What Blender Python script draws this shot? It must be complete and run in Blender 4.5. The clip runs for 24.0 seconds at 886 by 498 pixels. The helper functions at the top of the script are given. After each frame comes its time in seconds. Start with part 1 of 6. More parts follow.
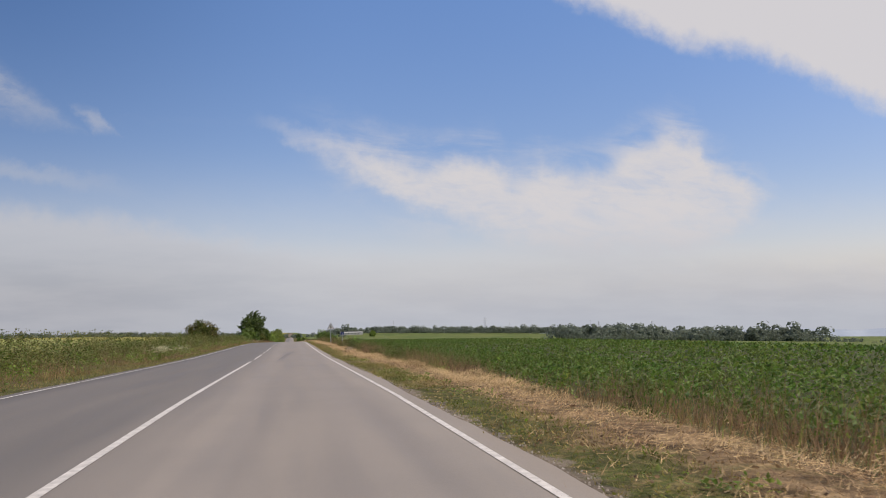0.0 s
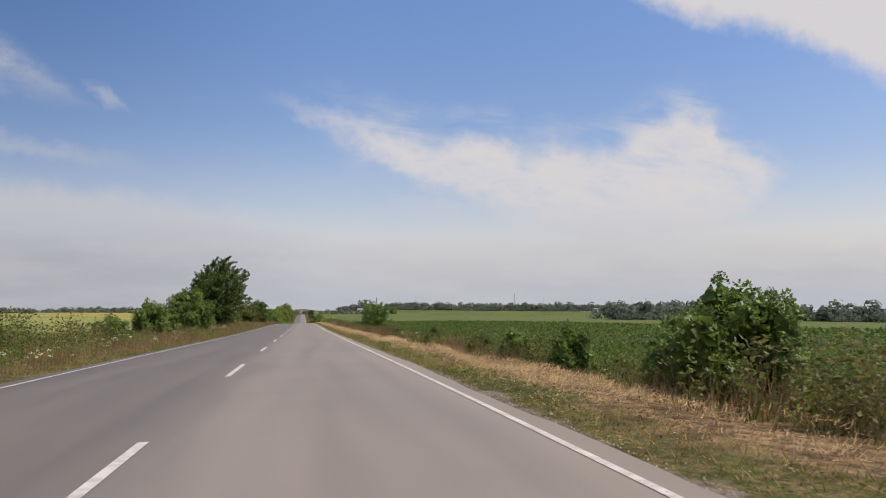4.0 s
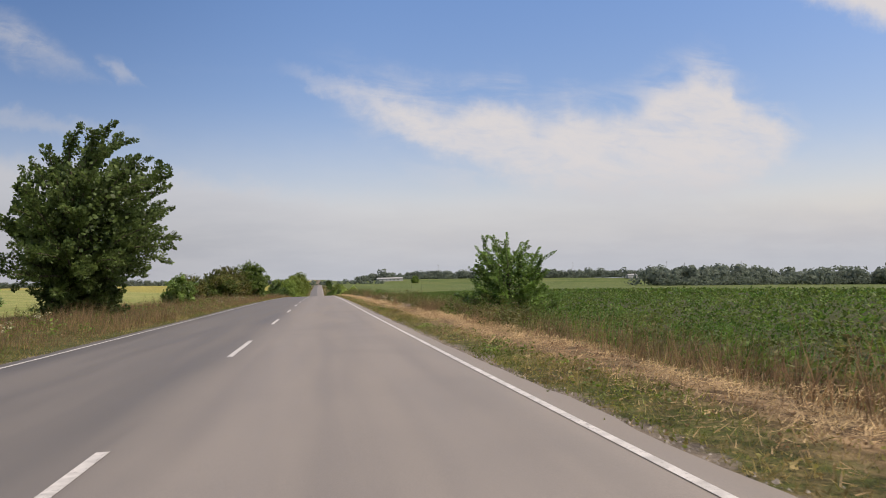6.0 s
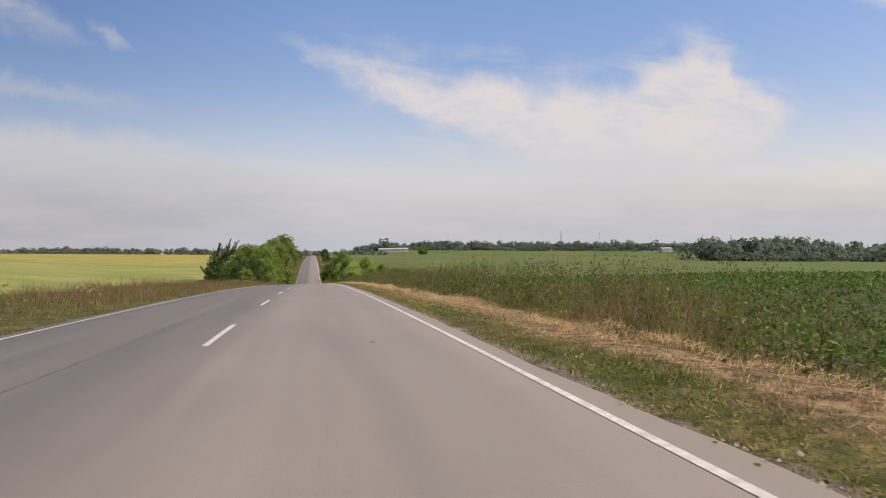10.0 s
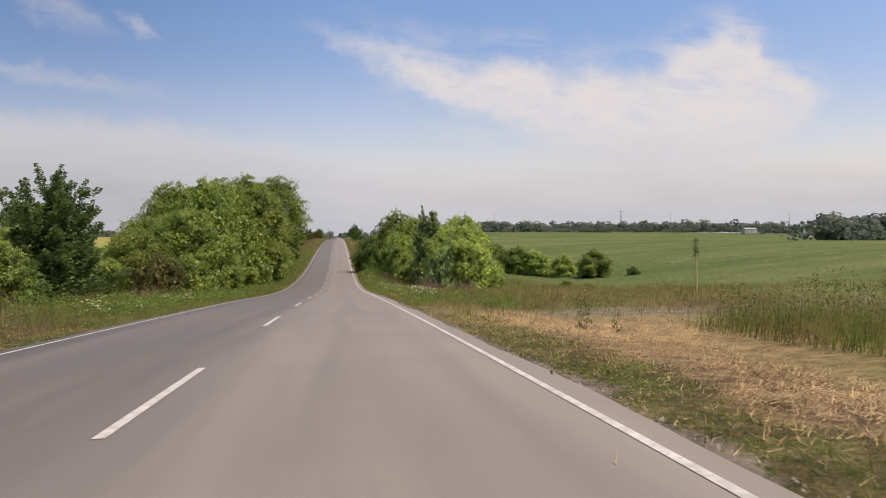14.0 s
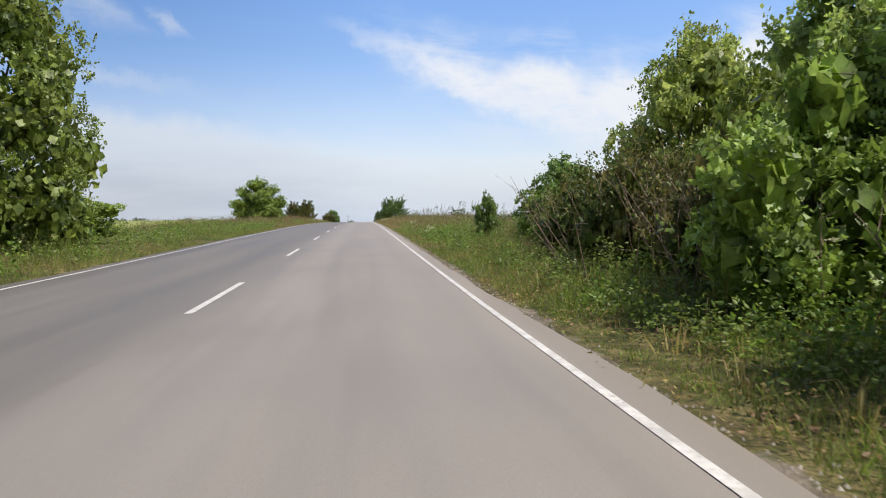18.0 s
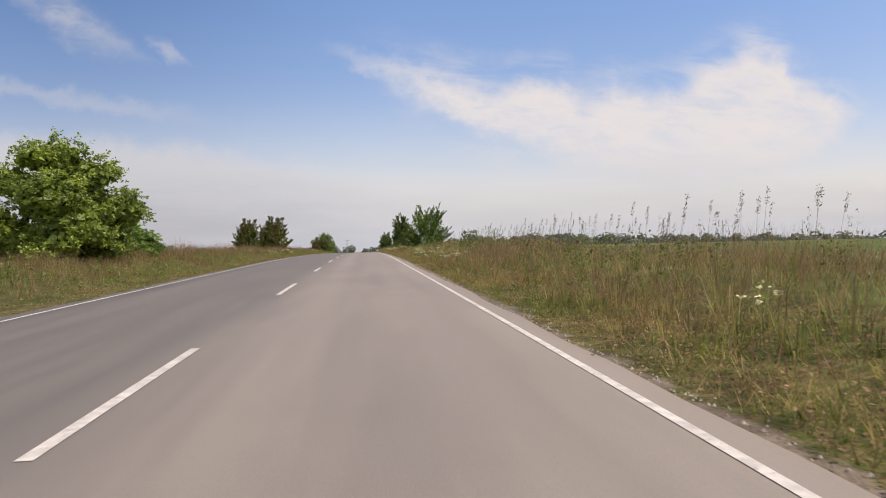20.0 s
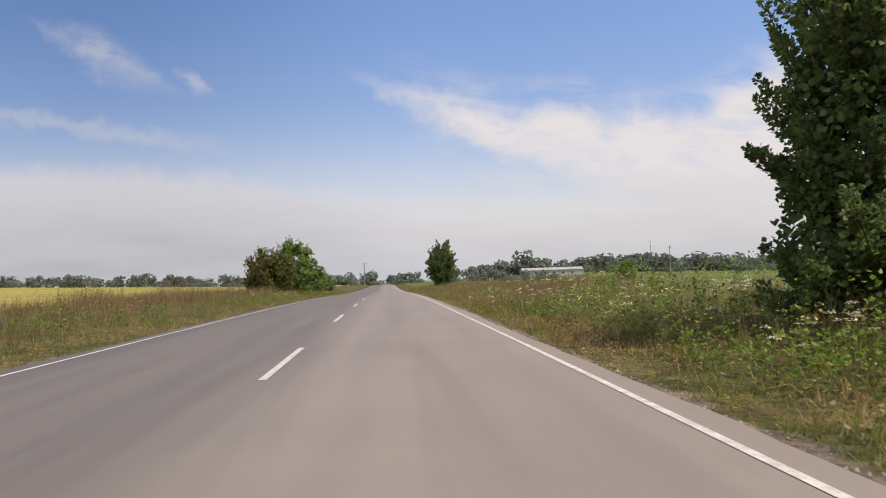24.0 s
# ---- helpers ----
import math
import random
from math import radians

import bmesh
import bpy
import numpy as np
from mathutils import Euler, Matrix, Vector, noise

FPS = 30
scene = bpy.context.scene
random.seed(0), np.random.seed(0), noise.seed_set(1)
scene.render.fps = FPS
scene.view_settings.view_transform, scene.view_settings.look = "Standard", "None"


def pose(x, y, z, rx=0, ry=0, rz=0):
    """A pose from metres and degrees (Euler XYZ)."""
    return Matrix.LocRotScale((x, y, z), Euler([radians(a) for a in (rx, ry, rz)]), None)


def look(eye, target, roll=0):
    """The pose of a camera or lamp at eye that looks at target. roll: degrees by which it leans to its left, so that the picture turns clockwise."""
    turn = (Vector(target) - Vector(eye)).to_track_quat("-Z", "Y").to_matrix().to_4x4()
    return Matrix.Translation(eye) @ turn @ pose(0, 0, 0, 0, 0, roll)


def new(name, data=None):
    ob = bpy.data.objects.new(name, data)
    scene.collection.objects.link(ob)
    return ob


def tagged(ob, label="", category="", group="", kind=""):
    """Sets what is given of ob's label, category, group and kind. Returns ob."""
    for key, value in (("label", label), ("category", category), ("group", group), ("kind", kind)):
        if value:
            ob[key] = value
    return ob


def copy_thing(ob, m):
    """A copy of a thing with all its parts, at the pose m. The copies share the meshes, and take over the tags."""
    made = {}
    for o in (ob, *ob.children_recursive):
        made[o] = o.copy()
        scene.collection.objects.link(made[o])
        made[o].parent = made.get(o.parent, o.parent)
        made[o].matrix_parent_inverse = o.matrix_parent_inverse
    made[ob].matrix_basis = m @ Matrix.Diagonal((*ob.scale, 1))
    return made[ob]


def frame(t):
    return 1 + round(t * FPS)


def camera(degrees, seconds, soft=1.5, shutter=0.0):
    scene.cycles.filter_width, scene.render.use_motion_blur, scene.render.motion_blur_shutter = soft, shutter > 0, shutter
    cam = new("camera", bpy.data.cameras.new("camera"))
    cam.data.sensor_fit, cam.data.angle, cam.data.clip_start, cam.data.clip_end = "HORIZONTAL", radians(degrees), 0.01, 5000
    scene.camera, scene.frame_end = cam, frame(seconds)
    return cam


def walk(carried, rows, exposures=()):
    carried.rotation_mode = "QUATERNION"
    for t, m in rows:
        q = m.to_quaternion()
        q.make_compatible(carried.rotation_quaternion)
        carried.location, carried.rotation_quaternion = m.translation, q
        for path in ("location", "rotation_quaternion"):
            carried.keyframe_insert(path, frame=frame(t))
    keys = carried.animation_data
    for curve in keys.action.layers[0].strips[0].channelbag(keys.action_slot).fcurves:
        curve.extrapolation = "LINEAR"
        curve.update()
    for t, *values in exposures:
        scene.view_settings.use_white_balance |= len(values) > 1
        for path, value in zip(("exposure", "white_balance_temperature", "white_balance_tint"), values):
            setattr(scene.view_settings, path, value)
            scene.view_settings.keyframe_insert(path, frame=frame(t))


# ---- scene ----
cam = camera(61.07, 24.0, soft=1.0, shutter=0.02)
ROWS = (
    (0.0, 1.84, -13.25, 1.132, 5.98, 1.30, -11.35),
    (0.5, 1.76, 2.17, 1.107, 5.40, 1.20, -10.67),
    (1.0, 1.69, 17.58, 0.948, 5.36, 1.10, -10.71),
    (1.5, 1.63, 33.00, 0.845, 5.36, 1.00, -10.74),
    (2.5, 1.52, 63.83, 0.785, 5.01, 0.78, -10.60),
    (3.5, 1.45, 94.65, 0.677, 4.74, 0.77, -10.68),
    (4.0, 1.44, 110.06, 0.546, 4.29, 0.94, -10.57),
    (4.5, 1.44, 125.47, 0.360, 3.75, 1.29, -10.36),
    (5.0, 1.47, 140.87, 0.124, 3.02, 1.63, -10.07),
    (5.5, 1.53, 156.29, -0.133, 2.61, 1.75, -9.74),
    (6.0, 1.60, 171.57, -0.375, 1.96, 1.81, -9.35),
    (6.5, 1.65, 186.44, -0.590, 1.42, 1.95, -9.25),
    (7.0, 1.69, 201.39, -0.768, 0.85, 2.00, -9.16),
    (7.5, 1.72, 217.03, -0.940, 0.48, 1.80, -9.34),
    (8.0, 1.73, 232.78, -1.116, 0.25, 1.54, -9.22),
    (8.5, 1.67, 248.14, -1.314, 0.03, 1.35, -9.48),
    (9.0, 1.59, 263.43, -1.537, 0.11, 1.20, -9.64),
    (9.5, 1.57, 278.74, -1.785, -0.01, 1.11, -9.86),
    (10.5, 1.60, 309.33, -2.390, -0.22, 1.11, -9.70),
    (11.5, 1.67, 340.42, -3.278, -0.47, 1.22, -9.33),
    (12.0, 1.69, 356.36, -3.845, -0.63, 1.27, -9.20),
    (12.5, 1.69, 372.77, -4.491, -0.71, 1.34, -8.82),
    (13.0, 1.69, 389.04, -5.184, -0.90, 1.38, -8.63),
    (13.5, 1.71, 404.45, -5.867, -1.05, 1.34, -8.17),
    (14.0, 1.74, 419.76, -6.574, -1.15, 1.33, -7.90),
    (14.5, 1.79, 435.62, -7.370, -1.11, 1.51, -7.58),
    (15.0, 1.84, 451.57, -8.230, -1.06, 1.67, -7.32),
    (15.5, 1.89, 467.25, -9.138, -1.36, 1.60, -6.70),
    (16.0, 1.93, 483.05, -10.063, -1.54, 1.48, -6.16),
    (16.5, 1.95, 499.36, -10.768, -1.52, 1.52, -5.77),
    (17.0, 1.97, 515.76, -11.084, -1.54, 1.46, -6.10),
    (17.5, 2.04, 531.95, -11.088, -1.44, 0.97, -6.25),
    (18.0, 2.09, 548.10, -10.906, -1.23, 0.48, -6.15),
    (18.5, 2.07, 564.34, -10.527, -0.95, 0.40, -6.08),
    (19.5, 1.90, 596.96, -9.575, 0.01, 1.02, -6.12),
    (20.5, 1.72, 629.38, -8.757, 0.76, 1.70, -5.97),
    (21.0, 1.67, 645.43, -8.409, 0.96, 1.85, -5.84),
    (21.5, 1.66, 661.33, -8.085, 1.42, 1.94, -5.61),
    (22.0, 1.66, 677.13, -7.839, 1.52, 1.97, -5.50),
    (22.5, 1.64, 692.85, -7.657, 2.00, 1.91, -4.91),
    (23.0, 1.60, 708.60, -7.491, 2.09, 1.85, -4.94),
    (23.5, 1.54, 724.52, -7.344, 2.36, 1.89, -4.34),
    (24.0, 1.48, 740.50, -7.224, 2.43, 1.95, -4.24),
)

walk(cam, [(t, pose(x, y, z, 90 + p, r, w)) for t, x, y, z, p, r, w in ROWS],
     exposures=((0.0, -0.25, 7000, 12), (6.0, -0.17, 7150, 12), (9.0, -0.13, 7300, 13.5), (14.0, -0.08, 7300, 14), (15.0, 0.0, 7100, 12), (16.0, 0.12, 6800, 9), (17.0, 0.25, 6300, 3), (17.6, 0.25, 6400, 5), (18.8, 0.08, 6900, 10), (20.5, 0.0, 7400, 14), (24.0, 0.0, 7300, 14)))

# ---- light ----
SUN_EL, SUN_AZ = 59.0, 119.0   # height, and bearing clockwise from straight along the road


class Nodes:
    """Short hand for node trees."""

    def __init__(self, tree):
        self.t = tree
        tree.nodes.clear()

    def add(self, kind, **values):
        n = self.t.nodes.new(kind)
        for key, value in values.items():
            setattr(n, key, value)
        return n

    def put(self, socket, value):
        if isinstance(value, bpy.types.NodeSocket):
            self.t.links.new(value, socket)
        elif value is not None:
            socket.default_value = value

    def math(self, op, a, b=None, c=None, clamp=False):
        n = self.add("ShaderNodeMath", operation=op, use_clamp=clamp)
        for s, v in zip(n.inputs, (a, b, c)):
            self.put(s, v)
        return n.outputs[0]

    def span(self, v, lo, hi, to=(0.0, 1.0), smooth=True):
        n = self.add("ShaderNodeMapRange", interpolation_type="SMOOTHSTEP" if smooth else "LINEAR")
        for s, x in zip(n.inputs, (v, lo, hi, *to)):
            self.put(s, x)
        return n.outputs[0]

    def noise(self, vec, scale, detail=4.0, rough=0.55, distort=0.0, dims="3D"):
        n = self.add("ShaderNodeTexNoise", noise_dimensions=dims)
        self.put(n.inputs["Vector"], vec)
        n.inputs["Scale"].default_value = scale
        n.inputs["Detail"].default_value = detail
        n.inputs["Roughness"].default_value = rough
        n.inputs["Distortion"].default_value = distort
        return n.outputs[0]

    def mix(self, f, a, b):
        n = self.add("ShaderNodeMix", data_type="RGBA")
        self.put(n.inputs[0], f)
        self.put(n.inputs[6], a)
        self.put(n.inputs[7], b)
        return n.outputs[2]

    def ramp(self, v, stops):
        n = self.add("ShaderNodeValToRGB")
        self.put(n.inputs[0], v)
        e = n.color_ramp.elements
        while len(e) < len(stops):
            e.new(0.5)
        for el, (p, x) in zip(e, stops):
            el.position = p
            el.color = (x, x, x, 1) if isinstance(x, float) else x
        return n.outputs[0]

    def xyz(self, vec):
        n = self.add("ShaderNodeSeparateXYZ")
        self.put(n.inputs[0], vec)
        return n.outputs[0], n.outputs[1], n.outputs[2]

    def vec(self, x, y, z=0.0):
        n = self.add("ShaderNodeCombineXYZ")
        for s, v in zip(n.inputs, (x, y, z)):
            self.put(s, v)
        return n.outputs[0]


def build_sky():
    world = bpy.data.worlds.new("sky")
    scene.world = world
    world.use_nodes = True
    k = Nodes(world.node_tree)
    sky = k.add("ShaderNodeTexSky", sky_type="NISHITA", sun_disc=False, sun_elevation=radians(SUN_EL), sun_rotation=radians(SUN_AZ))
    sky.air_density, sky.dust_density, sky.ozone_density, sky.altitude = 1.25, 0.4, 2.5, 100
    way = k.add("ShaderNodeTexCoord").outputs["Generated"]
    x, y, z = k.xyz(way)
    ahead = k.math("MAXIMUM", y, 0.05)
    up = k.math("MAXIMUM", z, 0.0)
    u0, v0 = k.math("DIVIDE", x, ahead), k.math("DIVIDE", up, ahead)
    flat = k.vec(u0, v0)
    # drifting, torn edges at three sizes
    w1 = k.math("SUBTRACT", k.noise(flat, 6.0, 5.0, 0.6), 0.5)
    w2 = k.math("SUBTRACT", k.noise(k.vec(k.math("ADD", u0, 7.3), v0), 18.0, 6.0, 0.62), 0.5)
    w3 = k.math("SUBTRACT", k.noise(k.vec(u0, k.math("ADD", v0, 3.1)), 48.0, 5.0, 0.62), 0.5)
    u = k.math("ADD", u0, k.math("ADD", k.math("MULTIPLY", w1, 0.035), k.math("MULTIPLY", w3, 0.02)))
    v = k.math("ADD", v0, k.math("ADD", k.math("MULTIPLY", w2, 0.045), k.math("MULTIPLY", w3, 0.02)))
    s = k.span(u, -0.4, 1.2, smooth=False)
    at = lambda a: (a + 0.4) / 1.6
    # the winged cloud: upper and lower edge
    top = k.ramp(s, [(at(a), b) for a, b in ((-0.06, 0.272), (-0.04, 0.281), (0.005, 0.277), (0.065, 0.254), (0.14, 0.236), (0.185, 0.226), (0.22, 0.243), (0.28, 0.234), (0.305, 0.208),
                                             (0.35, 0.232), (0.39, 0.216), (0.435, 0.225), (0.48, 0.259), (0.55, 0.287), (0.595, 0.276), (0.615, 0.238), (0.66, 0.222), (0.7, 0.186), (0.73, 0.14))])
    low = k.ramp(s, [(at(a), b) for a, b in ((-0.06, 0.278), (-0.04, 0.272), (0.005, 0.248), (0.065, 0.22), (0.108, 0.193), (0.14, 0.17), (0.185, 0.149), (0.25, 0.13), (0.32, 0.108), (0.38, 0.094), (0.46, 0.086), (0.55, 0.088), (0.635, 0.118), (0.7, 0.17), (0.73, 0.2))])
    inside = k.math("MULTIPLY", k.span(k.math("SUBTRACT", top, v), -0.012, 0.034), k.span(k.math("SUBTRACT", v, low), -0.01, 0.03))
    streaks = k.noise(k.vec(k.math("ADD", k.math("MULTIPLY", u0, 2.2), k.math("MULTIPLY", v0, 2.0)), k.math("MULTIPLY", v0, 7.0)), 3.2, 7.0, 0.6, 0.6)
    rags = k.noise(k.vec(k.math("ADD", u0, k.math("MULTIPLY", v0, 0.8)), k.math("MULTIPLY", v0, 2.2)), 20.0, 7.0, 0.66, 0.5)
    wing = k.math("MULTIPLY", inside, k.math("MULTIPLY", k.span(streaks, 0.25, 0.58, (0.68, 0.97)), k.span(rags, 0.3, 0.58, (0.72, 1.0))))
    # thin veil round the wing, and faint shreds under its tip
    veil = k.math("MULTIPLY", k.math("MULTIPLY", k.span(k.math("SUBTRACT", k.math("ADD", top, 0.06), v), 0.0, 0.07), k.span(k.math("SUBTRACT", v, low), -0.06, 0.02)), k.math("MULTIPLY", k.span(streaks, 0.36, 0.7, (0.0, 0.5)), k.span(u, -0.02, 0.1)))
    # bank low on one side, thinning along the road
    edge = k.ramp(s, [(at(a), b) for a, b in ((-0.4, 0.168), (-0.29, 0.16), (-0.19, 0.147), (-0.1, 0.128), (0.0, 0.108), (0.1, 0.1), (0.3, 0.1), (0.6, 0.1), (0.8, 0.09), (1.1, 0.09))])
    bank = k.math("MULTIPLY", k.span(k.math("SUBTRACT", edge, v), -0.012, 0.03), k.span(u, -0.1, 0.15, (0.74, 0.4)))
    pale = k.math("MULTIPLY", k.span(v0, 0.0, 0.25, (0.5, 0.0)), k.span(rags, 0.3, 0.7, (0.85, 1.1)))
    haze = k.span(v0, 0.0, 0.13, (0.9, 0.0))
    # thin streak and wisps
    t1 = k.math("ABSOLUTE", k.math("SUBTRACT", v, k.math("ADD", 0.15, k.math("MULTIPLY", u0, -0.17))))
    thin = k.math("MULTIPLY", k.span(t1, 0.018, 0.0), k.span(u, -0.16, -0.34, (0.0, 0.32)))
    d1 = k.math("ADD", k.math("ABSOLUTE", k.math("MULTIPLY", k.math("ADD", u, 0.36), 0.4)), k.math("ABSOLUTE", k.math("SUBTRACT", k.math("ADD", v, k.math("MULTIPLY", u0, 0.5)), 0.128)))
    wisp = k.math("MULTIPLY", k.span(d1, 0.05, 0.0, (0.0, 0.52)), k.span(rags, 0.3, 0.6, (0.4, 1.0)))
    d2 = k.math("ADD", k.math("ABSOLUTE", k.math("MULTIPLY", k.math("ADD", u, 0.245), 0.6)), k.math("ABSOLUTE", k.math("SUBTRACT", k.math("ADD", v, k.math("MULTIPLY", u0, 0.6)), 0.125)))
    wisp2 = k.span(d2, 0.022, 0.0, (0.0, 0.4))
    # great sheet high up to the side
    over = k.ramp(s, [(at(a), b) for a, b in ((0.3, 0.53), (0.39, 0.474), (0.48, 0.442), (0.57, 0.407), (0.69, 0.4), (0.8, 0.365), (0.92, 0.32), (1.1, 0.27))])
    sheet = k.math("MULTIPLY", k.span(k.math("SUBTRACT", v, over), -0.012, 0.04), k.span(u, 0.25, 0.42, (0.0, 0.96)))
    cover = wing
    for c in (veil, bank, pale, haze, thin, wisp, wisp2, sheet):
        cover = k.math("SUBTRACT", 1.0, k.math("MULTIPLY", k.math("SUBTRACT", 1.0, cover), k.math("SUBTRACT", 1.0, c)))
    # the rest of the sky: broken high cloud and the same haze
    high = k.vec(k.math("DIVIDE", x, k.math("ADD", up, 0.12)), k.math("DIVIDE", y, k.math("ADD", up, 0.12)))
    broken = k.span(k.noise(high, 0.8, 6.0, 0.6, 0.4), 0.42, 0.7, (0.2, 0.9))
    rest = k.math("MAXIMUM", broken, k.span(up, 0.02, 0.19, (0.93, 0.0)))
    front = k.span(y, 0.25, 0.45)
    cover = k.math("ADD", k.math("MULTIPLY", cover, front), k.math("MULTIPLY", rest, k.math("SUBTRACT", 1.0, front)))
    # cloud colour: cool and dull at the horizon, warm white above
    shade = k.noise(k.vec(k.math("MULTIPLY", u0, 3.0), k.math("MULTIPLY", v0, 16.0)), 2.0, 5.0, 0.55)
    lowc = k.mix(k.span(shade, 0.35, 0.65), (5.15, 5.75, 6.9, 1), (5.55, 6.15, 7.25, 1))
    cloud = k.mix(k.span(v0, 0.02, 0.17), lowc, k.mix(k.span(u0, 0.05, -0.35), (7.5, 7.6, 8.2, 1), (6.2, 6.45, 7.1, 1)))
    # the bank on one side is thicker, its shaded grey put into the colour
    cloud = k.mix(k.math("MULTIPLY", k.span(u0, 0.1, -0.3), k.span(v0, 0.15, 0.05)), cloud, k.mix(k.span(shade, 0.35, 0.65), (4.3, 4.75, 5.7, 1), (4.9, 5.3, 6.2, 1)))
    blue = k.add("ShaderNodeHueSaturation")
    blue.inputs["Saturation"].default_value = 1.3
    blue.inputs["Value"].default_value = 1.3
    k.put(blue.inputs["Color"], sky.outputs[0])
    tint = k.add("ShaderNodeMix", data_type="RGBA", blend_type="MULTIPLY")
    tint.inputs[0].default_value = 1.0
    k.put(tint.inputs[6], blue.outputs[0])
    clear = k.mix(k.span(v0, 0.12, 0.5, smooth=False), (1.24, 1.0, 1.1, 1), (1.78, 1.28, 1.34, 1))
    # the clear blue is multiplied darker towards one side
    k.put(tint.inputs[7], k.mix(k.span(u0, 0.1, -0.42), clear, (0.98, 0.79, 0.9, 1)))
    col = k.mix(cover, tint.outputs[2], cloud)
    bg = k.add("ShaderNodeBackground")
    bg.inputs["Strength"].default_value = 0.1
    k.put(bg.inputs["Color"], col)
    out = k.add("ShaderNodeOutputWorld")
    k.put(out.inputs[0], bg.outputs[0])


build_sky()
sun = new("sun", bpy.data.lights.new("sun", "SUN"))
sun.data.energy, sun.data.angle, sun.data.color = 4.2, radians(0.6), (1.0, 0.95, 0.87)
_e, _a = radians(SUN_EL), radians(SUN_AZ)
sun.matrix_world = look((0, 0, 0), (-math.sin(_a) * math.cos(_e), -math.cos(_a) * math.cos(_e), -math.sin(_e)))


# ---- materials ----
def material(name):
    m = bpy.data.materials.new(name)
    m.use_nodes = True
    return m, Nodes(m.node_tree)


def finish(k, colour, rough=0.8, bump=None, strength=0.3, dist=0.02, metal=0.0, spec=0.5, through_col=None, amount=0.0):
    b = k.add("ShaderNodeBsdfPrincipled")
    k.put(b.inputs["Base Color"], colour)
    k.put(b.inputs["Roughness"], rough)
    b.inputs["Metallic"].default_value = metal
    b.inputs["Specular IOR Level"].default_value = spec
    if bump is not None:
        n = k.add("ShaderNodeBump")
        n.inputs["Strength"].default_value = strength
        n.inputs["Distance"].default_value = dist
        k.put(n.inputs["Height"], bump)
        k.put(b.inputs["Normal"], n.outputs[0])
    result = b.outputs[0]
    if amount:
        tr = k.add("ShaderNodeBsdfTranslucent")
        k.put(tr.inputs["Color"], through_col)
        mx = k.add("ShaderNodeMixShader")
        mx.inputs[0].default_value = amount
        k.put(mx.inputs[1], b.outputs[0])
        k.put(mx.inputs[2], tr.outputs[0])
        result = mx.outputs[0]
    out = k.add("ShaderNodeOutputMaterial")
    k.put(out.inputs[0], result)


def where(k):
    return k.add("ShaderNodeNewGeometry").outputs["Position"]


def plain(name, c1, c2, scale=6.0, rough=0.7, metal=0.0, bump=0.2, spec=0.5):
    m, k = material(name)
    p = where(k)
    n = k.noise(p, scale, 5.0)
    finish(k, k.mix(k.span(n, 0.3, 0.7), (*c1, 1), (*c2, 1)), rough, k.noise(p, scale * 6), bump, 0.005, metal, spec)
    return m


def leafy(name, c1, c2, c3=None, amount=0.35, rough=0.55, spec=0.35):
    """Leaves and blades, each of its own shade."""
    m, k = material(name)
    g = k.add("ShaderNodeNewGeometry")
    r = g.outputs["Random Per Island"]
    big = k.noise(g.outputs["Position"], 0.45, 3.0)
    col = k.mix(k.math("ADD", k.math("MULTIPLY", r, 0.4), k.span(big, 0.36, 0.64, (0.0, 0.6))), (*c1, 1), (*c2, 1))
    if c3:
        col = k.mix(k.span(k.math("ADD", big, k.math("MULTIPLY", r, 0.25)), 0.52, 0.72), col, (*c3, 1))
    o = k.add("ShaderNodeObjectInfo").outputs["Random"]
    hs = k.add("ShaderNodeHueSaturation")
    k.put(hs.inputs["Hue"], k.span(o, 0, 1, (0.49, 0.51), False))
    tone = k.span(k.noise(g.outputs["Position"], 2.4, 4.0, 0.65), 0.36, 0.64, (0.58, 1.4))
    k.put(hs.inputs["Value"], k.math("MULTIPLY", tone, k.span(o, 0, 1, (0.87, 1.13), False)))
    k.put(hs.inputs["Color"], col)
    lit = k.add("ShaderNodeHueSaturation")
    lit.inputs["Value"].default_value = 1.45 if name.startswith("leaf_") else 1.25
    k.put(lit.inputs["Color"], hs.outputs[0])
    finish(k, hs.outputs[0], rough, None, spec=spec, through_col=lit.outputs[0], amount=amount)
    return m


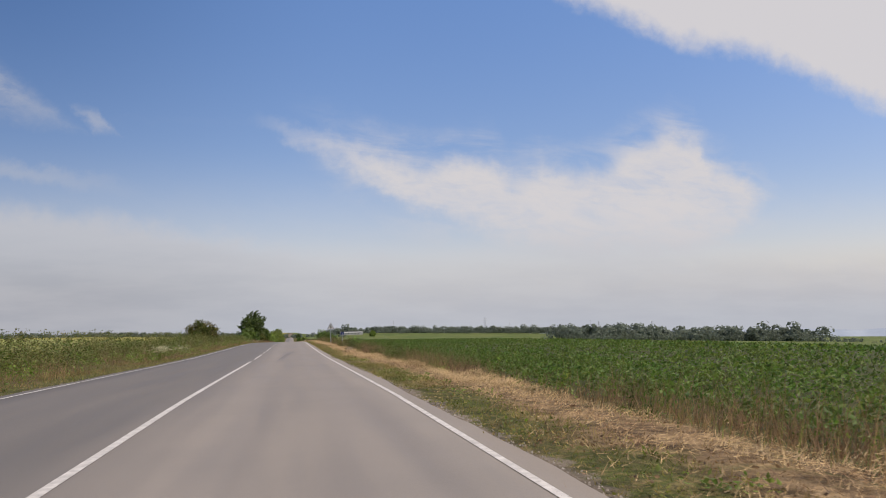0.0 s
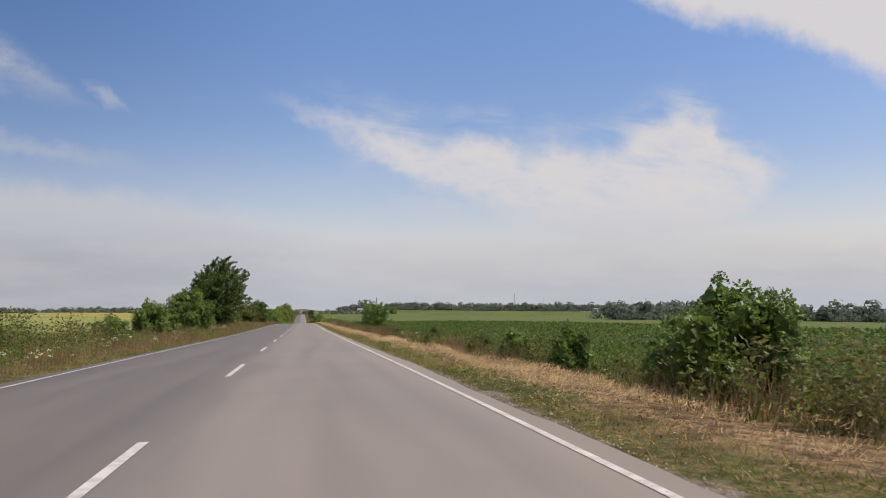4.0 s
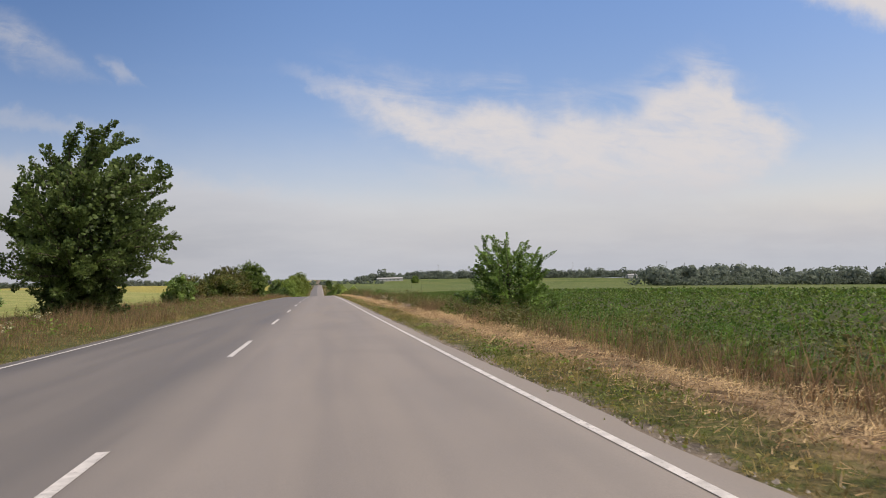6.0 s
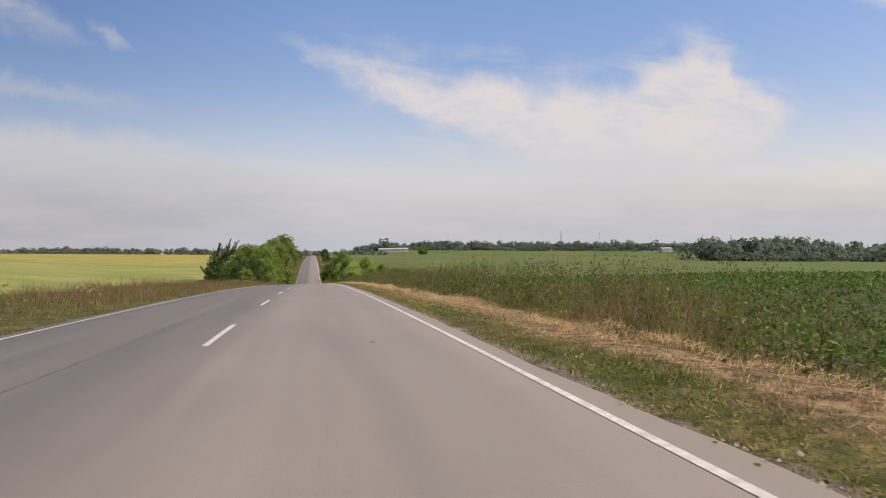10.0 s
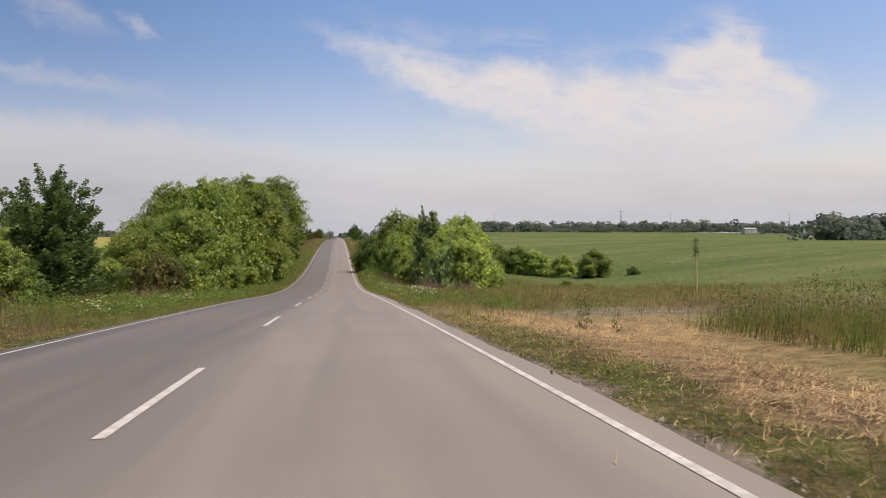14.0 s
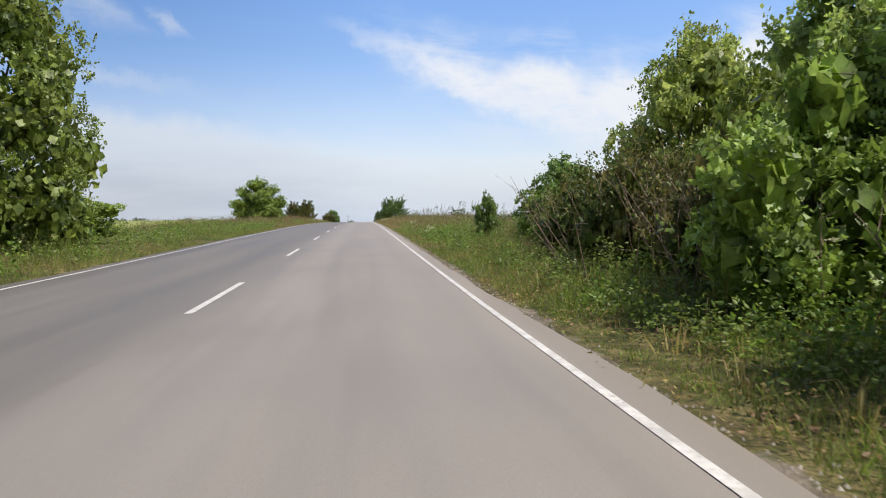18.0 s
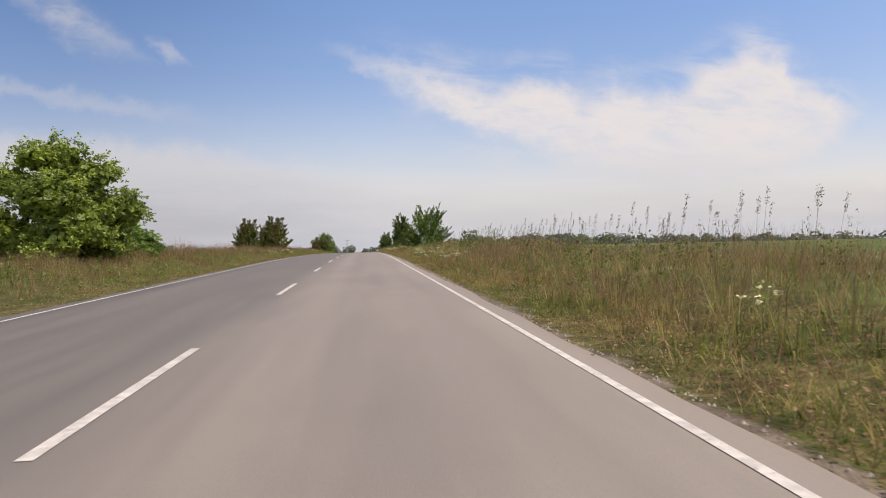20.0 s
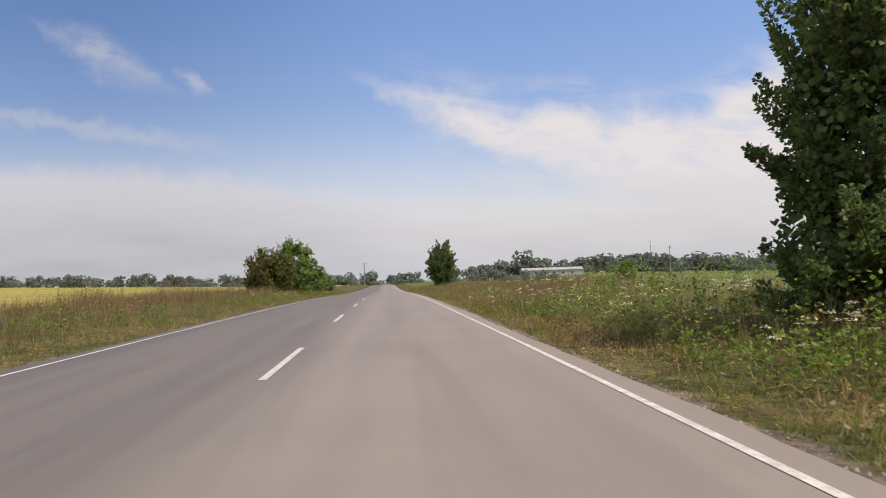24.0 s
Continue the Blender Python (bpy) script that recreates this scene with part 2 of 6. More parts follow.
def asphalt_material():
    m, k = material("asphalt")
    p = where(k)
    x, y, _ = k.xyz(p)
    fine = k.noise(p, 90.0, 3.0, 0.7)
    stain = k.noise(k.vec(k.math("MULTIPLY", x, 1.0), k.math("MULTIPLY", y, 0.06)), 1.6, 5.0, 0.6)
    patch = k.noise(p, 0.35, 4.0)
    wob = k.math("MULTIPLY", k.math("SUBTRACT", k.noise(k.vec(0.0, y), 0.35, 3.0), 0.5), 0.25)
    lane = k.span(k.math("ADD", x, wob), -0.55, 0.75)
    left = k.mix(k.span(stain, 0.3, 0.7), (0.135, 0.119, 0.105, 1), (0.172, 0.15, 0.131, 1))
    right = k.mix(k.span(stain, 0.3, 0.7), (0.232, 0.197, 0.167, 1), (0.285, 0.242, 0.204, 1))
    # paler band that the tyres polish, and dust by the edge
    track = k.math("ABSOLUTE", k.math("SUBTRACT", k.math("ABSOLUTE", k.math("SUBTRACT", x, 1.85)), 0.8))
    right = k.mix(k.span(track, 0.5, 0.1, (0.0, 0.35)), right, (0.305, 0.26, 0.221, 1))
    dust = k.span(k.math("ADD", k.math("ABSOLUTE", x), k.math("MULTIPLY", patch, 0.6)), 3.95, 4.3, (0.0, 0.6))
    col = k.mix(lane, left, right)
    col = k.mix(k.span(patch, 0.4, 0.75, (0.0, 0.22)), col, (0.16, 0.145, 0.135, 1))
    col = k.mix(dust, col, (0.25, 0.205, 0.165, 1))
    col = k.mix(k.span(fine, 0.25, 0.75, (0.0, 0.4)), col, (0.14, 0.128, 0.115, 1))
    finish(k, col, k.span(stain, 0.2, 0.8, (0.62, 0.85)), k.noise(p, 140.0, 2.0), 0.45, 0.006, spec=0.35)
    return m


def ground_material():
    m, k = material("ground")
    p = where(k)
    x, y, _ = k.xyz(p)
    wob = k.math("SUBTRACT", k.noise(p, 0.45, 5.0, 0.6), 0.5)
    big = k.noise(k.vec(k.math("MULTIPLY", x, 0.4), y), 0.06, 4.0)
    fine = k.noise(p, 7.0, 6.0, 0.65)
    xw = k.math("ADD", x, k.math("MULTIPLY", wob, 1.6))
    ax = k.math("ABSOLUTE", xw)
    # verge: olive grass and brown litter
    verge = k.mix(k.span(k.math("ADD", fine, k.math("MULTIPLY", wob, 0.5)), 0.4, 0.65), (0.075, 0.085, 0.02, 1), (0.185, 0.14, 0.06, 1))
    verge = k.mix(k.span(k.noise(p, 30.0, 3.0, 0.7), 0.4, 0.6, (0.0, 0.6)), verge, (0.035, 0.036, 0.014, 1))
    # cut straw strip beside the crop
    strip = k.math("MULTIPLY", k.math("MULTIPLY", k.span(xw, 4.7, 5.4), k.span(xw, 7.4, 6.5)), k.span(y, 445.0, 425.0))
    verge = k.mix(k.math("MULTIPLY", strip, k.span(k.noise(p, 1.4, 4.0, 0.6), 0.3, 0.5, (0.35, 0.95))), verge, k.mix(k.span(k.noise(p, 2.6, 5.0, 0.7), 0.38, 0.62), (0.1, 0.062, 0.034, 1), (0.3, 0.2, 0.108, 1)))
    yy = k.math("ADD", y, k.math("MULTIPLY", wob, 5.0))
    patch = k.math("MULTIPLY", k.math("MULTIPLY", k.span(yy, 424.0, 432.0), k.span(yy, 443.0, 439.0)), k.math("MULTIPLY", k.span(xw, 5.2, 6.4), k.span(xw, 13.5, 10.5)))
    straw = k.mix(fine, (0.15, 0.098, 0.045, 1), (0.34, 0.235, 0.115, 1))
    # gravel shoulder
    shoulder = k.span(k.math("ADD", ax, k.math("MULTIPLY", k.math("SUBTRACT", k.noise(p, 3.0, 5.0, 0.7), 0.5), 0.7)), 4.24, 4.08)
    verge = k.mix(shoulder, verge, k.mix(k.noise(p, 18.0, 4.0, 0.7), (0.1, 0.08, 0.06, 1), (0.25, 0.2, 0.15, 1)))
    # fields
    row = k.math("SINE", k.math("MULTIPLY", xw, 8.98))
    crop = k.mix(k.span(k.math("ADD", fine, k.math("MULTIPLY", row, 0.12)), 0.35, 0.7), (0.042, 0.062, 0.016, 1), (0.085, 0.14, 0.03, 1))
    crop = k.mix(k.span(xw, 62.0, 40.0), crop, k.mix(fine, (0.05, 0.05, 0.022, 1), (0.075, 0.085, 0.03, 1)))
    far = k.mix(k.span(k.noise(k.vec(k.math("MULTIPLY", x, 0.25), y), 0.05, 5.0, 0.65), 0.35, 0.65), (0.076, 0.11, 0.028, 1), (0.135, 0.152, 0.048, 1))
    bloom = k.noise(k.vec(k.math("MULTIPLY", x, 0.09), k.math("MULTIPLY", y, 0.5)), 1.0, 4.0, 0.6)
    far = k.mix(k.math("MULTIPLY", k.span(bloom, 0.6, 0.7, (0.0, 0.6)), k.span(y, 470.0, 520.0)), far, (0.33, 0.32, 0.19, 1))
    yw = k.math("ADD", y, k.math("MULTIPLY", wob, 12.0))
    right = k.mix(k.span(k.math("ADD", yw, k.math("MULTIPLY", x, 0.12)), 405.0, 425.0), crop, far)
    pale = k.mix(k.span(big, 0.35, 0.65), (0.2, 0.22, 0.06, 1), (0.28, 0.27, 0.095, 1))
    gold = k.mix(k.span(big, 0.35, 0.65), (0.26, 0.228, 0.055, 1), (0.34, 0.29, 0.08, 1))
    left = k.mix(k.span(yw, 660.0, 700.0), pale, gold)
    col = k.mix(k.span(xw, 7.2, 8.2), verge, right)
    col = k.mix(k.span(xw, -13.5, -15.5), col, left)
    col = k.mix(k.math("MULTIPLY", patch, 0.85), col, straw)
    rough = k.math("MULTIPLY", k.math("MULTIPLY", k.span(yy, 444.0, 450.0), k.span(yy, 486.0, 476.0)), k.math("MULTIPLY", k.span(xw, 7.0, 9.0), k.span(xw, 30.0, 18.0)))
    col = k.mix(k.math("MULTIPLY", rough, 0.65), col, k.mix(fine, (0.12, 0.1, 0.04, 1), (0.21, 0.165, 0.075, 1)))
    track = k.math("MULTIPLY", k.math("MULTIPLY", k.span(yy, 440.5, 442.5), k.span(yy, 447.5, 445.5)), k.math("MULTIPLY", k.span(xw, 4.2, 4.6), k.span(xw, 26.0, 14.0)))
    col = k.mix(k.math("MULTIPLY", track, 0.8), col, k.mix(fine, (0.16, 0.13, 0.085, 1), (0.28, 0.225, 0.15, 1)))
    mott = k.add("ShaderNodeHueSaturation")
    k.put(mott.inputs["Value"], k.span(k.noise(p, 2.1, 5.0, 0.7), 0.36, 0.64, (0.66, 1.3)))
    k.put(mott.inputs["Color"], col)
    finish(k, mott.outputs[0], 0.95, fine, 0.8, 0.08, spec=0.15)
    return m


MAT_ASPHALT = asphalt_material()
MAT_GROUND = ground_material()
def paint_material():
    """Road paint, chipped and greyed by tyres."""
    m, k = material("road_paint")
    p = where(k)
    col = k.mix(k.span(k.noise(p, 7.0, 5.0), 0.3, 0.7), (0.44, 0.405, 0.36, 1), (0.66, 0.61, 0.55, 1))
    chips = k.math("MULTIPLY", k.span(k.noise(p, 26.0, 5.0, 0.7), 0.56, 0.66), k.span(k.noise(p, 0.8, 3.0), 0.4, 0.65, (0.25, 1.0)))
    finish(k, k.mix(chips, col, (0.24, 0.2, 0.17, 1)), 0.6, k.noise(p, 40.0), 0.3, 0.004)
    return m


MAT_PAINT = paint_material()
MAT_RUBBER = plain("rubber_mark", (0.11, 0.098, 0.09), (0.175, 0.153, 0.138), 3.0, 0.7)
MAT_BARK = plain("bark", (0.075, 0.055, 0.04), (0.16, 0.125, 0.095), 7.0, 0.95, bump=0.8)
MAT_STEEL = plain("galvanised_steel", (0.36, 0.37, 0.38), (0.5, 0.51, 0.52), 5.0, 0.45, metal=0.7)
MAT_SIGN_WHITE = plain("sign_white", (0.74, 0.74, 0.72), (0.82, 0.82, 0.8), 3.0, 0.45)
MAT_SIGN_DARK = plain("sign_dark_border", (0.035, 0.02, 0.02), (0.06, 0.03, 0.03), 3.0, 0.5)
MAT_SIGN_BLACK = plain("sign_black", (0.012, 0.012, 0.012), (0.02, 0.02, 0.02), 3.0, 0.5)
MAT_SIGN_BLUE = plain("sign_blue", (0.008, 0.024, 0.13), (0.014, 0.035, 0.16), 3.0, 0.45)
MAT_CONCRETE = plain("pole_concrete", (0.2, 0.19, 0.18), (0.32, 0.31, 0.29), 2.0, 0.9)
MAT_WALL = plain("pale_wall", (0.42, 0.41, 0.39), (0.55, 0.53, 0.5), 0.8, 0.85)
MAT_ROOF = plain("grey_roof", (0.3, 0.29, 0.28), (0.42, 0.41, 0.4), 0.8, 0.8)
MAT_DARK = plain("dark_opening", (0.03, 0.032, 0.035), (0.05, 0.052, 0.056), 1.0, 0.4)
LEAF = {
    "green": leafy("leaf_green", (0.1221, 0.1775, 0.0273), (0.2826, 0.3479, 0.0635), None, 0.3, 0.48, 0.45),
    "mid": leafy("leaf_mid", (0.0864, 0.1416, 0.0288), (0.198, 0.2784, 0.0648), None, 0.42, 0.48, 0.45),
    "fresh": leafy("leaf_fresh", (0.2108, 0.2826, 0.0537), (0.4493, 0.5134, 0.1426), None, 0.46, 0.48, 0.45),
    "dark": leafy("leaf_dark", (0.0715, 0.117, 0.0312), (0.1625, 0.2275, 0.0702), None, 0.42),
    "brown": leafy("leaf_brownish", (0.1262, 0.1087, 0.0291), (0.2451, 0.1989, 0.0597), (0.08, 0.105, 0.018), 0.3),
    "grey": leafy("leaf_greyish", (0.1707, 0.239, 0.0797), (0.3867, 0.455, 0.1707), None, 0.4, 0.38, 0.55),
    # distant trees: air haze is put into the leaf colour, greyed and paled
    "far": leafy("leaf_far_hazed", (0.115, 0.142, 0.105), (0.2, 0.225, 0.175), None, 0.45, 0.9, 0.1),
}
GRASS_SHORT = leafy("grass_short", (0.1176, 0.1456, 0.0224), (0.2464, 0.2408, 0.0504), (0.31, 0.225, 0.085), 0.42)
GRASS_LUSH = leafy("grass_lush", (0.121, 0.187, 0.0242), (0.242, 0.319, 0.055), (0.2, 0.22, 0.05), 0.48)
GRASS_TALL = leafy("grass_tall", (0.1173, 0.171, 0.0274), (0.2444, 0.2689, 0.0636), (0.3, 0.215, 0.09), 0.45)
GRASS_DRY = leafy("grass_dry", (0.3024, 0.196, 0.0896), (0.504, 0.3584, 0.168), (0.26, 0.16, 0.085), 0.38)
STRAW = leafy("straw", (0.432, 0.3024, 0.1242), (0.756, 0.5724, 0.2808), (0.38, 0.25, 0.11), 0.12)
WEED = leafy("weed", (0.0765, 0.1062, 0.017), (0.1615, 0.187, 0.0425), (0.18, 0.16, 0.055), 0.4)
HERB = leafy("herb_leaf", (0.115, 0.184, 0.0207), (0.253, 0.3335, 0.0517), (0.17, 0.2, 0.04), 0.45, 0.45, 0.45)
DEAD = leafy("dead_stalk", (0.2875, 0.1667, 0.1035), (0.506, 0.3335, 0.2127), (0.31, 0.18, 0.12), 0.3)
CROP = leafy("crop_leaf", (0.0688, 0.125, 0.0175), (0.1562, 0.2313, 0.04), (0.12, 0.15, 0.03), 0.42)
PETAL = leafy("white_petal", (0.6, 0.55, 0.3), (0.77, 0.73, 0.5), None, 0.2)
PETAL_YELLOW = leafy("yellow_petal", (0.55, 0.43, 0.05), (0.66, 0.55, 0.1), None, 0.2)
PLUME = leafy("reed_plume", (0.2, 0.17, 0.12), (0.32, 0.27, 0.2), None, 0.3)

# ---- the lie of the land ----
PROFILE = [0.0, -0.16, -0.28, -0.33, -0.35, -0.37, -0.43, -0.54, -0.7, -0.92, -1.17, -1.41, -1.64, -1.83, -2.0, -2.16, -2.34, -2.55, -2.78, -3.03,
           -3.32, -3.66, -4.08, -4.57, -5.12, -5.72, -6.36, -7.03, -7.72, -8.47, -9.28, -10.14, -11.04, -11.76, -12.16, -12.24, -12.16, -11.91, -11.5,
           -11.05, -10.63, -10.23, -9.88, -9.55, -9.24, -9.0, -8.82, -8.66, -8.52, -8.4, -8.3, -8.23, -8.19, -8.21, -8.29, -8.4, -8.5, -8.56, -8.6,
           -8.61, -8.59, -8.55, -8.5, -8.44, -8.38, -8.32, -8.26, -8.2, -8.15, -8.1, -8.05]
HEIGHTS = np.array(PROFILE)


def road_z(y):
    """Height of the road's surface along its course, one value each 15 m."""
    a = np.clip(np.asarray(y, float) / 15.0, 0.0, len(HEIGHTS) - 1.001)
    i = np.clip(a.astype(int), 1, len(HEIGHTS) - 3)
    f = a - i
    p0, p1, p2, p3 = HEIGHTS[i - 1], HEIGHTS[i], HEIGHTS[i + 1], HEIGHTS[i + 2]
    return 0.5 * (2 * p1 + (p2 - p0) * f + (2 * p0 - 5 * p1 + 4 * p2 - p3) * f * f + (3 * p1 - p0 - 3 * p2 + p3) * f ** 3)


def smooth(v, lo, hi):
    t = np.clip((np.asarray(v, float) - lo) / (hi - lo), 0, 1)
    return t * t * (3 - 2 * t)


def ground_z(x, y):
    """Height of the ground at a place."""
    x, y = np.asarray(x, float), np.asarray(y, float)
    a = np.abs(x)
    up_left = 0.22 + 0.25 * smooth(y, 590, 650)
    up_right = -0.35 + 0.75 * smooth(y, 450, 600)
    side = np.where(x < 0, up_left, up_right) * smooth(a, 5.0, 9.0) - 0.05 - 0.1 * smooth(a, 4.1, 3.6)
    side = side + 0.05 * np.sin(x * 1.7 + y * 0.31) * np.sin(y * 0.83 - x * 0.6) * smooth(a, 4.6, 6.0)
    side = side - np.where(x < 0, 0.55 * smooth(a, 11.5, 18) * smooth(y, 190, 120), 0)
    side = side - np.where(x > 0, 2.6 * smooth(a, 15, 38) * smooth(y, 455, 515) * smooth(y, 660, 590), 0)
    slope = 0.03 - 0.008 * smooth(y, 950, 1250)
    plain_z = -3.0 - 5.0 * smooth(y, 0, 900) - slope * np.clip(x, -260, 900) - 0.01 * np.maximum(y - 1320, 0) - 0.02 * np.maximum(x - 700, 0)
    plain_z = plain_z + 6.0 * smooth(y, 1060, 1200) * smooth(x, -40, 60) * smooth(x, 620, 430)
    w = np.where(x > 0, smooth(a, 14, 130), smooth(a, 22, 170))
    return (road_z(y) + side) * (1 - w) + plain_z * w


def mesh_of(name, verts, faces, mat, smooth_shade=False):
    """A mesh from arrays: verts (n, 3), faces (m, 3 or 4)."""
    me = bpy.data.meshes.new(name)
    verts, faces = np.asarray(verts, np.float32), np.asarray(faces, np.int32)
    n, c = faces.shape
    me.vertices.add(len(verts))
    me.vertices.foreach_set("co", verts.ravel())
    me.loops.add(n * c)
    me.loops.foreach_set("vertex_index", faces.ravel())
    me.polygons.add(n)
    me.polygons.foreach_set("loop_start", np.arange(0, n * c, c, dtype=np.int32))
    me.polygons.foreach_set("loop_total", np.full(n, c, np.int32))
    if smooth_shade:
        me.polygons.foreach_set("use_smooth", np.ones(n, bool))
    me.update(calc_edges=True)
    me.materials.append(mat)
    return me


def grid_faces(rows, cols):
    i = np.arange(rows - 1)[:, None] * cols + np.arange(cols - 1)[None, :]
    i = i.ravel()
    return np.stack([i, i + 1, i + cols + 1, i + cols], 1)


def part(name, bm, mat, parent, label=""):
    """Links a bmesh, or a ready mesh, as one mesh object under a thing."""
    if isinstance(bm, bmesh.types.BMesh):
        me = bpy.data.meshes.new(name)
        bm.to_mesh(me)
        bm.free()
        me.materials.append(mat)
    else:
        me = bm
    ob = new(name, me)
    ob.parent = parent
    return tagged(ob, label)


def build_ground():
    xs = np.array([0, 2, 3.6, 4.05, 4.5, 5.2, 6, 7, 8, 9, 10, 11.5, 13, 15, 18, 22, 27, 34, 44, 58, 76, 100, 135, 180, 250, 350, 500, 700, 1000, 1500, 2300, 3600], float)
    xs = np.concatenate([-xs[:0:-1], xs])
    ys = np.concatenate([np.arange(-600, -60, 30), np.arange(-60, 900, 4), np.arange(900, 1300, 15), np.arange(1300, 4600, 150)]).astype(float)
    gx, gy = np.meshgrid(xs, ys)
    v = np.stack([gx, gy, ground_z(gx, gy)], -1).reshape(-1, 3)
    ob = new("ground", mesh_of("ground", v, grid_faces(len(ys), len(xs)), MAT_GROUND, True))
    tagged(ob, "rolling farmland with grass verges, green crop and pale grain fields", "ground", kind="structure")


def ribbon(name, x0, x1, ya, yb, lift, mat, step=3.0, thick=0.0, drift=None):
    """A strip that lies along the road between two offsets."""
    n = max(2, int((yb - ya) / step) + 1)
    ys = np.linspace(ya, yb, n)
    d = drift(ys) if drift else np.zeros(n)
    cols = [np.stack([x0 + d, ys, road_z(ys) + lift], 1), np.stack([x1 + d, ys, road_z(ys) + lift], 1)]
    if thick:
        cols = [cols[0] - [0, 0, thick]] + cols + [cols[1] - [0, 0, thick]]
    v = np.stack(cols, 1).reshape(-1, 3)
    return mesh_of(name, v, grid_faces(n, len(cols)), mat)


def build_road():
    rng = np.random.default_rng(3)
    ys = np.arange(-120, 1050, 0.6)
    prof = [-4.06, -4.0, -3.0, -1.5, 0.0, 1.5, 3.0, 3.96, 4.02]
    ragged = np.cumsum(rng.normal(0, 0.02, (len(ys), 2)), 0)
    ragged -= np.stack([np.convolve(ragged[:, i], np.ones(25) / 25, "same") for i in range(2)], 1)
    ragged = np.clip(ragged, -0.07, 0.07)
    v = np.zeros((len(ys), len(prof), 3))
    for j, px in enumerate(prof):
        v[:, j, 0] = px + (ragged[:, 0] if j < 2 else 0) + (ragged[:, 1] if j > 6 else 0)
        v[:, j, 1] = ys
        v[:, j, 2] = road_z(ys) - (0.16 if j in (0, 8) else 0.0)
    road = new("road", mesh_of("road", v.reshape(-1, 3), grid_faces(len(ys), len(prof)), MAT_ASPHALT))
    tagged(road, "worn grey two-lane asphalt country road with dusty edges", "road", kind="structure")
    for side in (-1, 1):
        ob = new("edge_line", ribbon("edge_line", (3.65 if side > 0 else -3.7) - 0.04, (3.65 if side > 0 else -3.7) + 0.04, -120, 1050, 0.005, MAT_PAINT))
        tagged(ob, "solid white painted edge line on the asphalt", "road marking", kind="structure")
    # centre line: solid first, then long and short pieces, then even dashes
    pieces = [(-120.0, 22.8), (26.4, 36.0), (39.5, 41.8), (45.0, 51.0)]
    n = -8
    while 149.38 + 12 * n < 1040:
        a = 149.38 + 12 * n
        pieces.append((a, a + 4.1))
        n += 1
    for a, b in pieces:
        ob = new("centre_dash", ribbon("centre_dash", -0.05, 0.05, a, b, 0.005, MAT_PAINT, 2.0))
        tagged(ob, "white painted centre line dash on the asphalt" if b - a < 20 else "solid white painted centre line on the asphalt", "road marking", "centre line dashes", "structure")
    for x0, y0, x1, y1, bow in ((1.22, 23.5, 2.0, 43.0, -0.12), (1.29, 24.5, 2.05, 42.0, -0.12), (1.37, 23.0, 2.1, 41.0, -0.12), (-2.0, 276.0, -1.1, 318.0, 0.1)):
        f = lambda ys: x0 + (x1 - x0) * (ys - y0) / (y1 - y0) + bow * np.sin((ys - y0) / (y1 - y0) * math.pi)
        ob = new("skid_mark", ribbon("skid_mark", -0.018, 0.018, y0, y1, 0.003, MAT_RUBBER, 1.0, drift=f))
        tagged(ob, "dark rubber skid mark on the asphalt", "skid mark", "skid marks", "structure")


def build_blemishes():
    """Small dark tar spots and cracks on the asphalt."""
    rng = np.random.default_rng(44)
    for i in range(40):
        x, y = rng.uniform(0.6, 3.2), rng.uniform(10, 780)
        if i % 5 == 0:
            x = rng.uniform(-3.2, -0.6)
        w, l = (rng.uniform(0.08, 0.15), rng.uniform(0.03, 0.06)) if i % 6 == 0 else (rng.uniform(0.02, 0.06), rng.uniform(0.03, 0.09))
        n = 9
        a = np.arange(n) / n * 2 * math.pi
        rr = rng.uniform(0.6, 1.1, n)
        px, py = x + np.cos(a) * w * rr, y + np.sin(a) * l * rr
        v = np.stack([px, py, road_z(py) + 0.003], 1)
        me = bpy.data.meshes.new("tar_spot")
        me.from_pydata(v.tolist(), [], [list(range(n))])
        me.materials.append(MAT_TAR)
        tagged(new("tar_spot", me), "small dark tar spot on the asphalt", "road patch", "tar spots", "structure")


MAT_TAR = plain("tar", (0.08, 0.072, 0.066), (0.13, 0.118, 0.108), 12.0, 0.8)
build_ground()
build_road()
build_blemishes()


# ---- plants ----
def leaves(centres, axes, size, rng, fold=0.35, slim=1.0, face=None):
    """Pointed leaves, two triangles each, that grow from their place along their axis and turn their upper side to face."""
    n = len(centres)
    axes = axes / (np.linalg.norm(axes, axis=1, keepdims=True) + 1e-9)
    rnd = rng.normal(size=(n, 3)) if face is None else face
    side = np.cross(axes, rnd)
    side /= np.linalg.norm(side, axis=1, keepdims=True) + 1e-9
    nor = np.cross(axes, side)
    length = np.asarray(size) * rng.uniform(0.7, 1.35, n)[:, None]
    wide = length * rng.uniform(0.26, 0.42, n)[:, None] * slim
    mid = centres + axes * length * 0.45
    v = np.stack([centres, mid + side * wide + nor * length * fold * 0.3, centres + axes * length, mid - side * wide + nor * length * fold * 0.3], 1)
    i = np.arange(n)[:, None] * 4
    f = np.concatenate([i + [0, 1, 2], i + [0, 2, 3]], 0)
    return v.reshape(-1, 3), f


